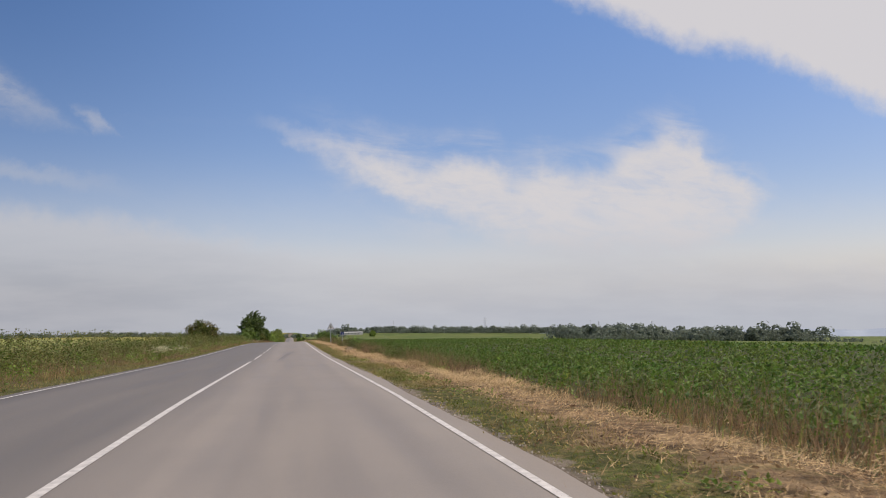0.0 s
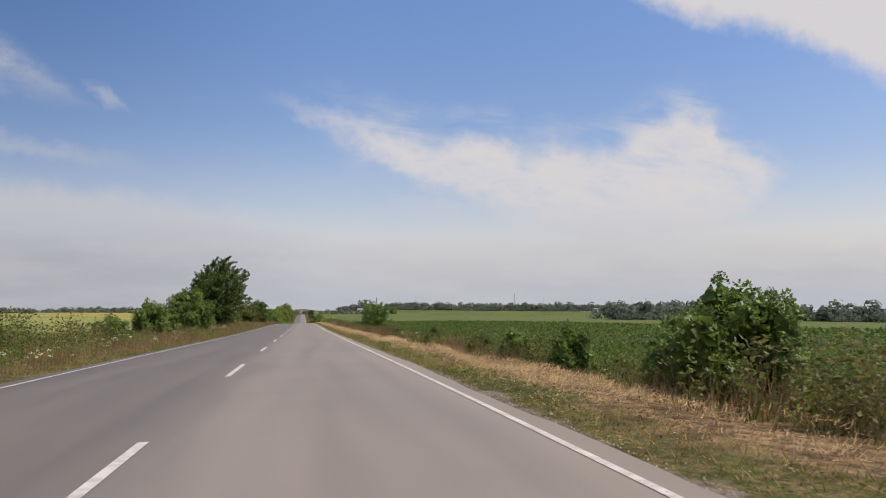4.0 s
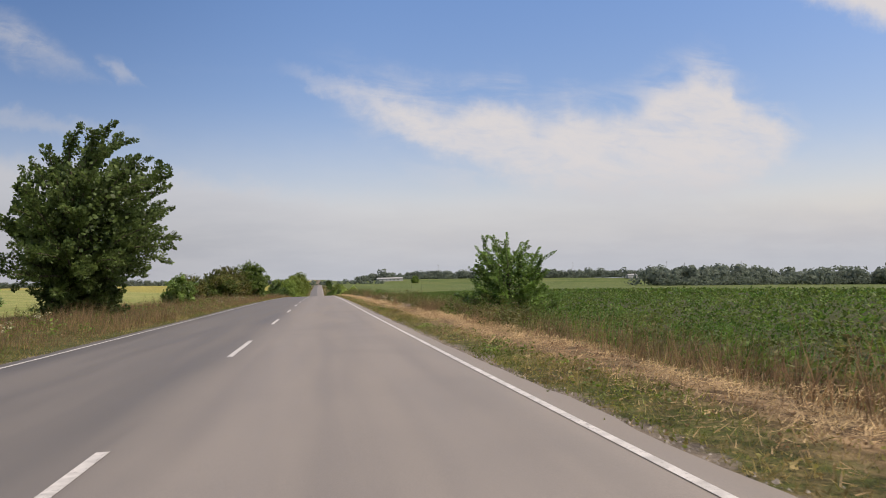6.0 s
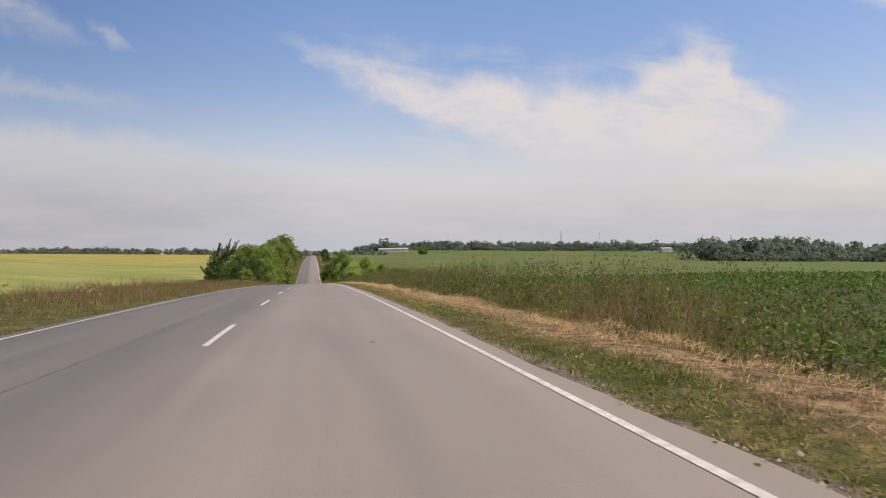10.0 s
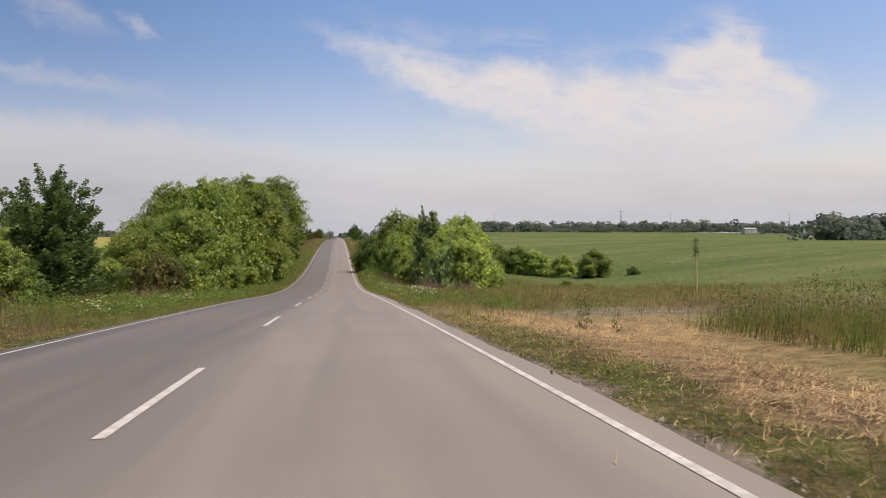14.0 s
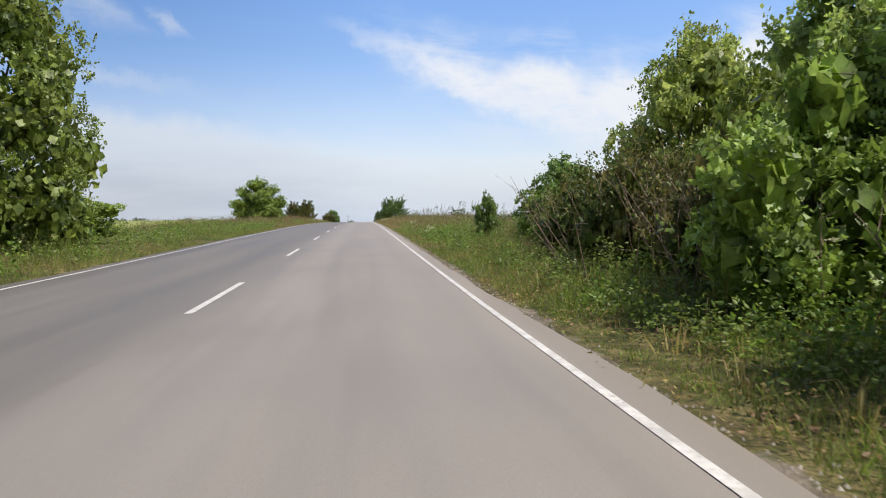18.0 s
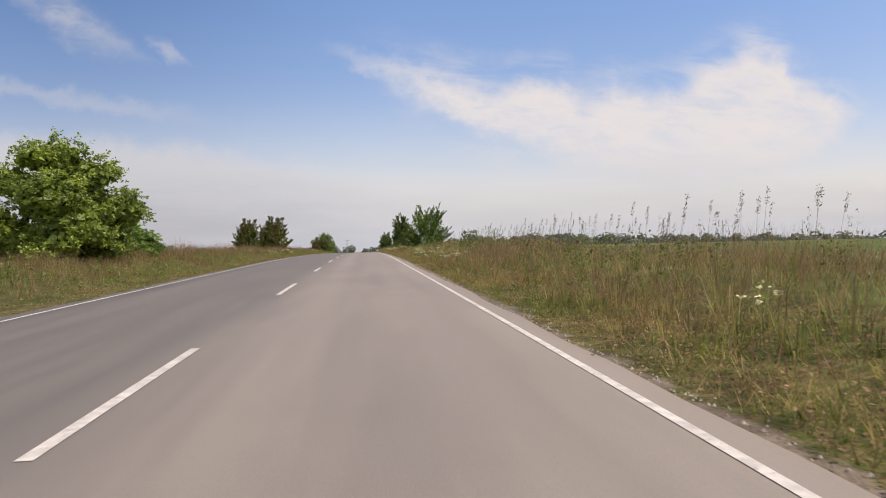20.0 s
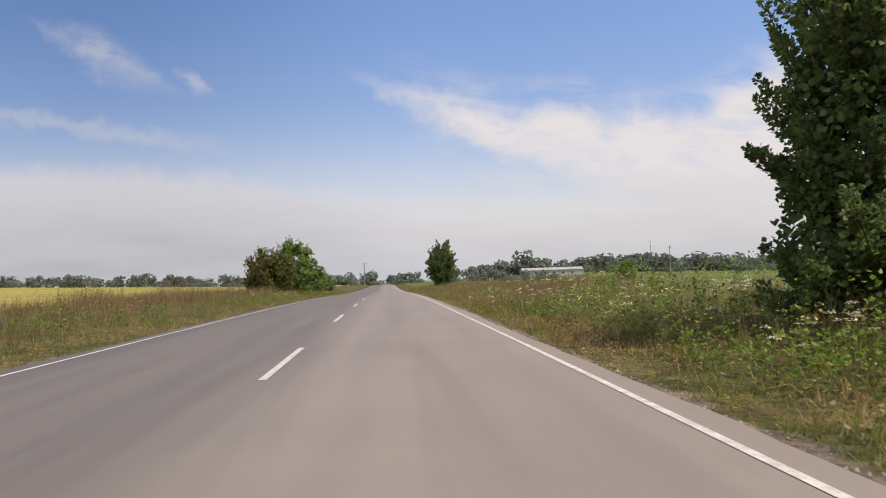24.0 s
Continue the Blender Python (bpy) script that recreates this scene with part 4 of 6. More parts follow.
    for i, (x, y, h, w) in enumerate(((-8.8, 474, 1.3, 1.3), (-8.2, 487, 1.1, 1.15), (-7.9, 499, 1.05, 1.1), (-7.7, 510, 1.1, 1.1), (-7.5, 519, 1.15, 1.1), (-7.3, 528, 1.0, 1.05), (-7.4, 537, 1.15, 1.15), (-7.6, 548, 1.25, 1.25), (-8.0, 557, 1.1, 1.4), (-8.2, 564, 1.0, 1.2), (-8.6, 577, 0.8, 1.2))):
        P("low_bush_light", x, y, h, w, i * 53, group="hedge foot")
    P("tall_tree", -7.6, 540, 1.12, 1.1, 40, group="hedgerow")
    P("hedge_bush", -9.0, 532, 1.4, 0.9, 60, group="hedgerow"); P("hedge_bush_light", -8.3, 539, 0.9, 0.78, 150, group="hedgerow"); P("hedge_bush", -9.2, 546, 0.8, 0.8, 90, group="hedgerow"); P("hedge_bush_light", -8.4, 551, 0.5, 0.6, 90, group="hedgerow"); P("hedge_bush_light", -9.0, 565, 0.42, 0.6, 190, group="hedgerow"); P("hedge_bush_light", -11.0, 553, 0.7, 0.85, 10, group="hedgerow"); P("hedge_bush", -10.4, 561, 0.6, 0.75, 70, group="hedgerow")
    P("hedge_tree", -9.0, 571, 1.02, 0.84, 200, group="hedgerow"); P("hedge_tree", -12.9, 570, 0.8, 0.8, 90, group="hedgerow")
    # the other side
    P("poplar", 9.55, 486, 0.96, 1.1, 0)
    rows = (("hedge_bush_light", 10.5, 480.3, 0.89, 0.72), ("hedge_bush_light", 11.0, 474.2, 0.82, 0.8), ("hedge_bush_grey", 9.4, 473.6, 0.72, 0.46), ("hedge_bush", 12.6, 477, 0.8, 0.6), ("hedge_bush", 12.3, 487, 0.85, 0.78), ("hedge_bush", 11.0, 492, 0.85, 0.75),
            ("hedge_bush", 40.5, 531, 0.72, 0.95), ("hedge_bush_light", 34.0, 541, 0.7, 0.9), ("hedge_bush", 28.5, 546, 0.8, 0.95), ("hedge_bush_light", 37.2, 536.5, 0.6, 0.8), ("hedge_bush", 31.5, 543, 0.8, 0.9), ("hedge_bush", 24.5, 550, 0.9, 1.0))
    wall = (("hedge_bush_light", 9.9, 492.5, 0.58, 0.66), ("hedge_bush_light", 9.9, 498, 0.62, 0.68), ("hedge_bush_light", 9.9, 503.5, 0.68, 0.7), ("hedge_bush", 9.9, 509.5, 0.66, 0.72), ("hedge_bush_light", 9.9, 515.5, 0.9, 0.68), ("hedge_bush_light", 9.9, 521.5, 0.92, 0.78), ("hedge_bush_light", 9.9, 528, 1.0, 0.8),
            ("hedge_bush_light", 12.8, 496, 0.82, 0.85), ("hedge_bush_light", 12.6, 503, 1.06, 0.92), ("hedge_bush_light", 12.4, 510.5, 1.1, 0.95), ("hedge_bush_light", 12.6, 518, 1.16, 0.95), ("hedge_bush_light", 12.4, 526, 1.3, 0.98), ("hedge_bush_light", 16.4, 507, 1.25, 1.0), ("hedge_bush_light", 16.6, 516, 1.3, 1.0),
            ("edge_tree", 10.6, 537.0, 1.1, 1.0), ("hedge_bush_fine", 7.1, 536.5, 1.14, 1.1), ("hedge_bush_light", 13.6, 538, 1.15, 1.0),
            ("hedge_bush_light", 9.9, 543, 1.16, 0.86), ("hedge_bush_light", 11.4, 549.5, 1.12, 0.95), ("hedge_bush_light", 9.6, 556, 0.8, 0.72), ("hedge_bush_light", 11.2, 560, 1.0, 0.86), ("hedge_bush_light", 10.4, 566, 0.88, 0.7))
    for i, (k, x, y, h, w) in enumerate(rows + wall):
        P(k, x, y, h, w, i * 71, group="hedgerow")
    for x, y, h, w in ((24.0, 492, 0.35, 0.5), (26.8, 494, 0.3, 0.6), (46.0, 529, 0.6, 0.8), (8.0, 546, 1.0, 0.9), (7.6, 556.5, 1.3, 0.95), (8.6, 562, 1.0, 0.9), (7.9, 571, 0.8, 0.8), (9.8, 570, 1.0, 0.9)):
        P("low_bush_light" if y > 540 else "low_bush", x, y, h, w, x * 31)
    P("low_bush_light", 6.9, 552.2, 1.4, 0.9, 20); P("low_bush_light", 6.9, 555.6, 1.2, 0.9, 140)
    for x, y, h, w in ((8.6, 497, 0.55, 0.6), (8.8, 508, 0.6, 0.6), (8.6, 520, 0.55, 0.6), (7.4, 558, 1.1, 0.72), (7.3, 561.5, 1.1, 0.72), (7.5, 565, 1.0, 0.75), (8.2, 569, 0.9, 0.7)):
        P("thicket", x, y, h, w, x * 31)
    P("low_bush", 6.6, 575, 0.75, 0.36, 0); P("round_bush", 9.6, 575, 0.75, 0.62, 80)
    # past the dip
    P("hedge_bush", -11.2, 647, 0.9, 1.1, 40); P("low_bush", -9.8, 653, 0.8, 1.0, 0)
    P("plumed_bush", -12.2, 706.5, 0.95, 0.88, 0); P("plumed_bush", -10.3, 716, 1.1, 1.15, 20)
    P("airy_tree", 8.5, 692.1, 0.9, 0.98, 20)
    P("dark_tree", 8.9, 751, 0.98, 1.06, 0)
    P("roadside_tree", 8.8, 841, 0.8, 0.62, 70)
    P("brown_bush", -9.2, 811, 1.0, 0.98, 0); P("small_tree", -8.4, 821, 1.05, 1.0, 20); P("low_bush", -7.9, 833, 1.5, 1.45, 90); P("low_bush", -7.6, 846, 1.2, 1.2, 0)
    P("hedge_bush", 120, 1106, 1.6, 1.7, 0)


stand_of_trees()
for src in KINDS.values():
    for o in (*src.children_recursive, src):
        bpy.data.objects.remove(o)


def far_wood(name, label, line, count, height, depth, seed):
    """A belt of distant trees along a line of points."""
    rng = np.random.default_rng(seed)
    line = np.array(line, float)
    seg = np.concatenate([[0], np.cumsum(np.linalg.norm(np.diff(line, axis=0), axis=1))])
    out = []
    for i in range(count):
        s = (i + rng.random()) / count * seg[-1]
        x = np.interp(s, seg, line[:, 0]) + rng.normal(0, depth)
        y = np.interp(s, seg, line[:, 1]) + rng.normal(0, depth)
        low = i % 3 == 0
        h = height * (rng.uniform(0.22, 0.42) if low else rng.uniform(0.42, 0.78) * (1.3 if rng.random() < 0.12 else 1))
        w = h * (rng.uniform(1.2, 2.2) if low else rng.uniform(0.5, 0.85))
        base = np.array([x, y - (depth if low else 0), 0.0])
        base[2] = float(ground_z(base[0], base[1]))
        for lx, lz, lr in ((0.0, 0.26, 0.95), (rng.uniform(-0.5, 0.5), 0.5, 0.9), (rng.uniform(-0.7, 0.7), rng.uniform(0.55, 0.8), 0.62)):
            n = 40
            d = rng.normal(size=(n, 3))
            d /= np.linalg.norm(d, axis=1, keepdims=True)
            c = base + [lx * w, rng.uniform(-0.4, 0.4) * w, h * lz] + d * [w * lr, w * lr, h * 0.26] * rng.uniform(0.7, 1.0, (n, 1))
            out.append(leaves(c, np.cross(d, rng.normal(size=(n, 3))), 0.16 * h + 0.25, rng, slim=1.5, face=d + [0, -0.2, 0.4]))
    v, f = joined(out)
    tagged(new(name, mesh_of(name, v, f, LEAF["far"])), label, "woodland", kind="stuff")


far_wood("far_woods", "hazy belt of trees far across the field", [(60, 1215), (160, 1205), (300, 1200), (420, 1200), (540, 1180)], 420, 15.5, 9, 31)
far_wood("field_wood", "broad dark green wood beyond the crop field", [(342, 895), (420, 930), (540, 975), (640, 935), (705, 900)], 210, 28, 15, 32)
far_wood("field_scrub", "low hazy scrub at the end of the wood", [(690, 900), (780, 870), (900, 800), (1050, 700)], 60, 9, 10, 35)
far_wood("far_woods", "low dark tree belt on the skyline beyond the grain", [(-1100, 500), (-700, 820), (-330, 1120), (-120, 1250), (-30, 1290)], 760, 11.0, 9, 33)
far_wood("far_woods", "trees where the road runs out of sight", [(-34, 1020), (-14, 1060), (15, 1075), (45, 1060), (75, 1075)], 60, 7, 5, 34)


def far_ridge():
    """Low hills on the horizon beyond the valley."""
    xs = np.linspace(1100, 4200, 60)
    ys = 3300 - 0.35 * (xs - 1100)
    top = 26 + 16 * np.sin(xs * 0.0021) + 7 * np.sin(xs * 0.0093 + 1) + 2 * np.sin(xs * 0.041)
    v = np.stack([np.stack([xs, ys - 160, np.full(60, -110.0)], 1), np.stack([xs, ys, top - 52], 1), np.stack([xs, ys + 300, np.full(60, -110.0)], 1)], 1).reshape(-1, 3)
    tagged(new("backdrop", mesh_of("backdrop", v, grid_faces(60, 3), MAT_RIDGE, True)), "low blue-grey hills on the far horizon", "hills", kind="structure")


# the blue-grey is haze of distance, put into the hills' colour
MAT_RIDGE = plain("hazy_hill", (0.3, 0.34, 0.4), (0.36, 0.4, 0.45), 0.01, 1.0, bump=0.0, spec=0.0)
far_ridge()


def blades(n, xa, xb, ya, yb, h0, h1, w, rng, lean=0.35, bias=1.0, dens=None):
    """Grass blades, one triangle each, strewn over a strip."""
    x = xa + (xb - xa) * rng.random(n) ** bias
    y = rng.uniform(ya, yb, n)
    if dens:
        keep = rng.random(n) < dens(x, y)
        x, y = x[keep], y[keep]
        n = len(x)
    z = ground_z(x, y) - 0.02
    patch = 0.7 + 0.5 * np.sin(x * 0.9 + y * 0.21) * np.sin(y * 0.47 + x * 0.3)
    h = (h0 + (h1 - h0) * rng.random(n) ** 1.4) * patch
    a = rng.uniform(0, math.pi, n)
    dx, dy = np.cos(a) * w, np.sin(a) * w
    l = rng.normal(0, lean, (n, 2)) * h[:, None] + [[0.1, -0.04]] * h[:, None]
    v = np.stack([np.stack([x - dx, y - dy, z], 1), np.stack([x + dx, y + dy, z], 1), np.stack([x + l[:, 0], y + l[:, 1], z + h], 1)], 1)
    return v.reshape(-1, 3), np.arange(n * 3).reshape(n, 3)


def tufts(n, per, xa, xb, ya, yb, h0, h1, w, rng, spread=0.5, dens=None, bias=1.0):
    """Tussocks: blades that fan out from common roots, two bent pieces each."""
    x = xa + (xb - xa) * rng.random(n) ** bias
    y = rng.uniform(ya, yb, n)
    if dens:
        keep = rng.random(n) < dens(x, y)
        x, y = x[keep], y[keep]
        n = len(x)
    big = rng.uniform(0.6, 1.3, n)[:, None]
    a = rng.uniform(0, 2 * math.pi, (n, per))
    out = np.abs(rng.normal(0, spread, (n, per)))
    h = (h0 + (h1 - h0) * rng.random((n, per))) * big
    bx = (x[:, None] + np.cos(a) * out * 0.12).ravel()
    by = (y[:, None] + np.sin(a) * out * 0.12).ravel()
    ca, sa, out, h = np.cos(a).ravel(), np.sin(a).ravel(), out.ravel(), h.ravel()
    z = ground_z(bx, by) - 0.02
    m = len(bx)
    sx, sy = -sa * w, ca * w
    r1, r2 = out * h * 0.35 + 0.02, out * h * 1.0 + 0.07 * h
    z2 = np.maximum(h * (1 - 0.28 * out), 0.25 * h)
    pts = [np.stack([bx - sx, by - sy, z], 1), np.stack([bx + sx, by + sy, z], 1),
           np.stack([bx + ca * r1 + sx, by + sa * r1 + sy, z + h * 0.62], 1), np.stack([bx + ca * r1 - sx, by + sa * r1 - sy, z + h * 0.62], 1),
           np.stack([bx + ca * r2 + h * 0.08, by + sa * r2, z + z2], 1)]
    i = np.arange(m)[:, None] * 5
    return np.stack(pts, 1).reshape(-1, 3), np.concatenate([i + [0, 1, 2], i + [0, 2, 3], i + [3, 2, 4]], 0)


def herbs(n, per, xa, xb, ya, yb, h, size, rng, dens=None, bias=1.0):
    """Low broad-leaved plants."""
    x = xa + (xb - xa) * rng.random(n) ** bias
    y = rng.uniform(ya, yb, n)
    if dens:
        keep = rng.random(n) < dens(x, y)
        x, y = x[keep], y[keep]
        n = len(x)
    hh = h * rng.uniform(0.4, 1.2, n)
    t = rng.uniform(0.15, 1, (n, per))
    c = np.stack([x[:, None] + rng.normal(0, 0.13, t.shape) * (1.2 - 0.6 * t), y[:, None] + rng.normal(0, 0.13, t.shape) * (1.2 - 0.6 * t), ground_z(x, y)[:, None] + hh[:, None] * t], -1)
    ax = rng.normal(0, 1, c.shape)
    ax[..., 2] = np.abs(ax[..., 2]) * 0.5
    return leaves(c.reshape(-1, 3), ax.reshape(-1, 3), size, rng, slim=0.8, face=rng.normal(0, 0.6, (c.shape[0] * per, 3)) + [0, 0, 0.5])


def spires(n, per, xa, xb, ya, yb, h, size, rng, dens):
    """Upright weeds: leaves that climb a stem and grow smaller towards its tip."""
    x, y = rng.uniform(xa, xb, n), rng.uniform(ya, yb, n)
    keep = rng.random(n) < dens(x, y)
    x, y = x[keep], y[keep]
    n = len(x)
    hh = h * rng.uniform(0.55, 1.15, n)
    t = rng.random((n, per)) ** 1.1
    lean = rng.normal(0.06, 0.06, (n, 2, 1)) * hh[:, None, None]
    wide = 0.13 * (1.15 - t)
    c = np.stack([x[:, None] + lean[:, 0] * t + rng.normal(0, 1, t.shape) * wide, y[:, None] + lean[:, 1] * t + rng.normal(0, 1, t.shape) * wide, ground_z(x, y)[:, None] + hh[:, None] * t], -1)
    ax = rng.normal(0, 1, c.shape)
    ax[..., 2] = np.abs(ax[..., 2]) * 1.2 + 0.4
    return leaves(c.reshape(-1, 3), ax.reshape(-1, 3), size * (1.25 - 0.75 * t.reshape(-1, 1)), rng, slim=0.6)


def stuff(name, label, category, pieces, mat):
    v, f = joined(pieces)
    tagged(new(name, mesh_of(name, v, f, mat)), label, category, kind="stuff")


def clumps(scale, cut, seed):
    """Patchy cover: dense in some places, thin in others."""
    def f(x, y):
        s = np.sin(x * 0.7 * scale + seed) * np.sin(y * 0.23 * scale + seed * 2.1) + 0.6 * np.sin(x * 0.31 * scale - y * 0.51 * scale + seed) + 0.5 * np.sin(y * 1.1 * scale + seed * 0.7)
        return np.clip(0.5 + s * 0.5 - cut, 0.04, 1)
    return f


def build_verges():
    rng = np.random.default_rng(8)
    B, T = blades, tufts
    stuff("verge_grass", "short green grass along the road edge", "grass",
          [B(120000, 4.1, 5.3, -16, 440, 0.05, 0.17, 0.007, rng, 0.6), B(95000, 4.2, 6.2, 605, 860, 0.08, 0.26, 0.007, rng, 0.5), B(80000, -4.15, -6.0, -16, 860, 0.08, 0.28, 0.008, rng, 0.8),
           B(24000, 4.02, 4.3, -16, 860, 0.02, 0.07, 0.006, rng, 1.2, dens=clumps(1.3, 0.25, 2)), T(4000, 9, 4.5, 6.6, 436, 860, 0.12, 0.36, 0.005, rng, 0.8)], GRASS_SHORT)
    stuff("lush_grass", "lush green grass between road edge and hedge", "grass",
          [B(85000, 4.2, 6.6, 446, 605, 0.1, 0.3, 0.007, rng, 0.5), B(40000, -4.15, -7.0, 440, 605, 0.12, 0.4, 0.007, rng, 0.45), B(16000, 5.2, 8.0, 522, 560, 0.35, 1.0, 0.008, rng, 0.22), B(12000, 4.3, 5.8, 522, 560, 0.12, 0.4, 0.008, rng, 0.4)], GRASS_LUSH)
    stuff("tall_grass", "tall green and seeding grass on the verges", "grass",
          [B(28000, -5.4, -12, -16, 150, 0.35, 0.9, 0.006, rng, 0.3), B(26000, -5.4, -12, 150, 440, 0.35, 0.8, 0.006, rng, 0.3), B(60000, -5.4, -12, 440, 870, 0.35, 0.9, 0.006, rng, 0.3), B(50000, 6.4, 8.8, -16, 424, 0.25, 0.75, 0.006, rng, 0.25, dens=clumps(0.8, 0.0, 5)),
           B(62000, 6.8, 13, 310, 424, 0.5, 1.2, 0.007, rng, 0.22), B(7000, 9.8, 14, 424, 437, 0.5, 1.1, 0.007, rng, 0.25), T(3500, 10, 5.4, 9.5, 448, 870, 0.3, 0.7, 0.005, rng, 0.6), B(60000, 5.4, 10, 448, 605, 0.3, 0.8, 0.006, rng, 0.35), B(15000, 5.4, 10, 605, 870, 0.3, 0.75, 0.006, rng, 0.35),
           B(9000, 10, 40, 425, 640, 0.2, 0.5, 0.02, rng, 0.3), B(52000, 7, 30, 447, 525, 0.3, 0.75, 0.011, rng, 0.35, bias=1.4, dens=clumps(0.5, -0.3, 3))], GRASS_TALL)
    stuff("dry_grass", "dry reddish-brown grass on the verges", "grass",
          [B(22000, -4.9, -10.5, -16, 120, 0.15, 0.6, 0.007, rng, 0.3, dens=clumps(0.6, 0.05, 1)), B(110000, -4.7, -11, 120, 440, 0.3, 0.95, 0.007, rng, 0.28, dens=clumps(0.6, -0.3, 1)), B(26000, -7.5, -12, 640, 870, 0.6, 1.15, 0.008, rng, 0.2), B(34000, -4.9, -10.5, 590, 870, 0.15, 0.6, 0.007, rng, 0.3, dens=clumps(0.6, 0.05, 1)), B(70000, 4.9, 7.6, -16, 440, 0.05, 0.22, 0.006, rng, 1.2),
           B(160000, 5.0, 13, 590, 870, 0.25, 0.9, 0.006, rng, 0.28, dens=clumps(0.5, -0.2, 3)), B(34000, 5, 22, 440, 482, 0.15, 0.55, 0.008, rng, 0.5, dens=clumps(0.7, 0.0, 6)), B(70000, -6, -12, 590, 870, 0.3, 0.9, 0.007, rng, 0.25, dens=clumps(0.5, -0.1, 2)),
           B(7000, 7.6, 12, 305, 424, 0.9, 1.6, 0.005, rng, 0.2), B(60000, 6.7, 8.3, -16, 310, 0.35, 0.9, 0.006, rng, 0.3, dens=clumps(0.5, -0.05, 4)), B(30000, 6.6, 9.5, -16, 424, 0.4, 1.0, 0.007, rng, 0.25, dens=clumps(0.4, 0.1, 4)), B(26000, 4.3, 7.0, 440, 600, 0.06, 0.22, 0.006, rng, 0.9, dens=clumps(0.9, 0.1, 7)), B(26000, 4.3, 6.2, 600, 860, 0.06, 0.25, 0.006, rng, 0.9, dens=clumps(0.9, 0.0, 7)), B(14000, 5.4, 9.5, 738, 790, 0.3, 0.9, 0.006, rng, 0.3, dens=clumps(0.7, 0.0, 4))], GRASS_DRY)
    stuff("dry_stalks", "stand of dead reddish-brown weed stalks at the hedge foot", "weeds",
          [B(4000, 6.8, 10.2, 465, 472.5, 0.6, 1.5, 0.009, rng, 0.2), B(15000, 6.9, 8.9, 483, 532, 0.4, 1.2, 0.009, rng, 0.2, dens=clumps(0.6, -0.05, 8)), B(1600, 7.0, 8.6, 540, 572, 0.4, 1.0, 0.009, rng, 0.25),
           B(3000, 6.0, 8.8, 462, 480, 0.3, 1.0, 0.009, rng, 0.2, dens=clumps(0.7, 0.1, 9)), B(3500, -8.2, -10.5, 425, 480, 0.4, 1.1, 0.009, rng, 0.2), B(15000, -4.9, -6.8, -8, 150, 0.15, 0.5, 0.007, rng, 0.35, dens=clumps(0.6, -0.1, 4)), B(7000, -6.2, -11.5, -8, 130, 0.4, 1.2, 0.008, rng, 0.2, dens=clumps(0.5, -0.1, 5)), B(36000, 6.6, 15, 600, 800, 0.5, 1.15, 0.006, rng, 0.2, dens=clumps(0.4, 0.0, 5))], DEAD)
    stuff("verge_herbs", "low broad-leaved green plants on the verges", "weeds",
          [herbs(7500, 20, 4.7, 8.2, 446, 600, 0.5, 0.065, rng, clumps(0.8, -0.2, 4)), herbs(1500, 30, 5.8, 8.4, 488, 562, 0.7, 0.06, rng, clumps(0.7, -0.2, 6)), herbs(1300, 18, 5.0, 8.0, 600, 860, 0.4, 0.065, rng, clumps(0.8, 0.1, 5)), herbs(1700, 16, -5.0, -8.5, -16, 190, 0.5, 0.09, rng, clumps(0.6, 0.0, 6)), herbs(500, 22, 5.1, 7.2, 740, 765, 0.45, 0.07, rng), herbs(1500, 34, 5.5, 8.4, 526, 556, 1.05, 0.065, rng, clumps(0.8, -0.3, 3)), herbs(500, 26, 4.9, 6.0, 524, 560, 0.4, 0.055, rng), herbs(600, 28, 6.4, 10.5, 737, 764, 0.95, 0.08, rng, clumps(0.6, -0.1, 9)), herbs(700, 16, -5.4, -8.5, 190, 330, 0.45, 0.09, rng, clumps(0.6, 0.15, 6)),
           herbs(700, 16, -5.0, -8.0, 330, 440, 0.4, 0.09, rng, clumps(0.6, 0.2, 3)), herbs(400, 20, 6.7, 8.4, -10, 310, 0.5, 0.09, rng, clumps(0.45, 0.0, 8)), herbs(5200, 18, -4.7, -9.0, 440, 610, 0.6, 0.085, rng, clumps(0.6, -0.2, 3)), herbs(2200, 16, -5.0, -8.0, 610, 860, 0.45, 0.08, rng, clumps(0.6, 0.05, 3)), herbs(900, 14, 4.4, 5.4, -16, 440, 0.12, 0.06, rng, clumps(0.6, 0.1, 2)), herbs(300, 28, 7.4, 10.5, 300, 423, 1.2, 0.08, rng, clumps(0.6, -0.1, 2))], HERB)


build_verges()


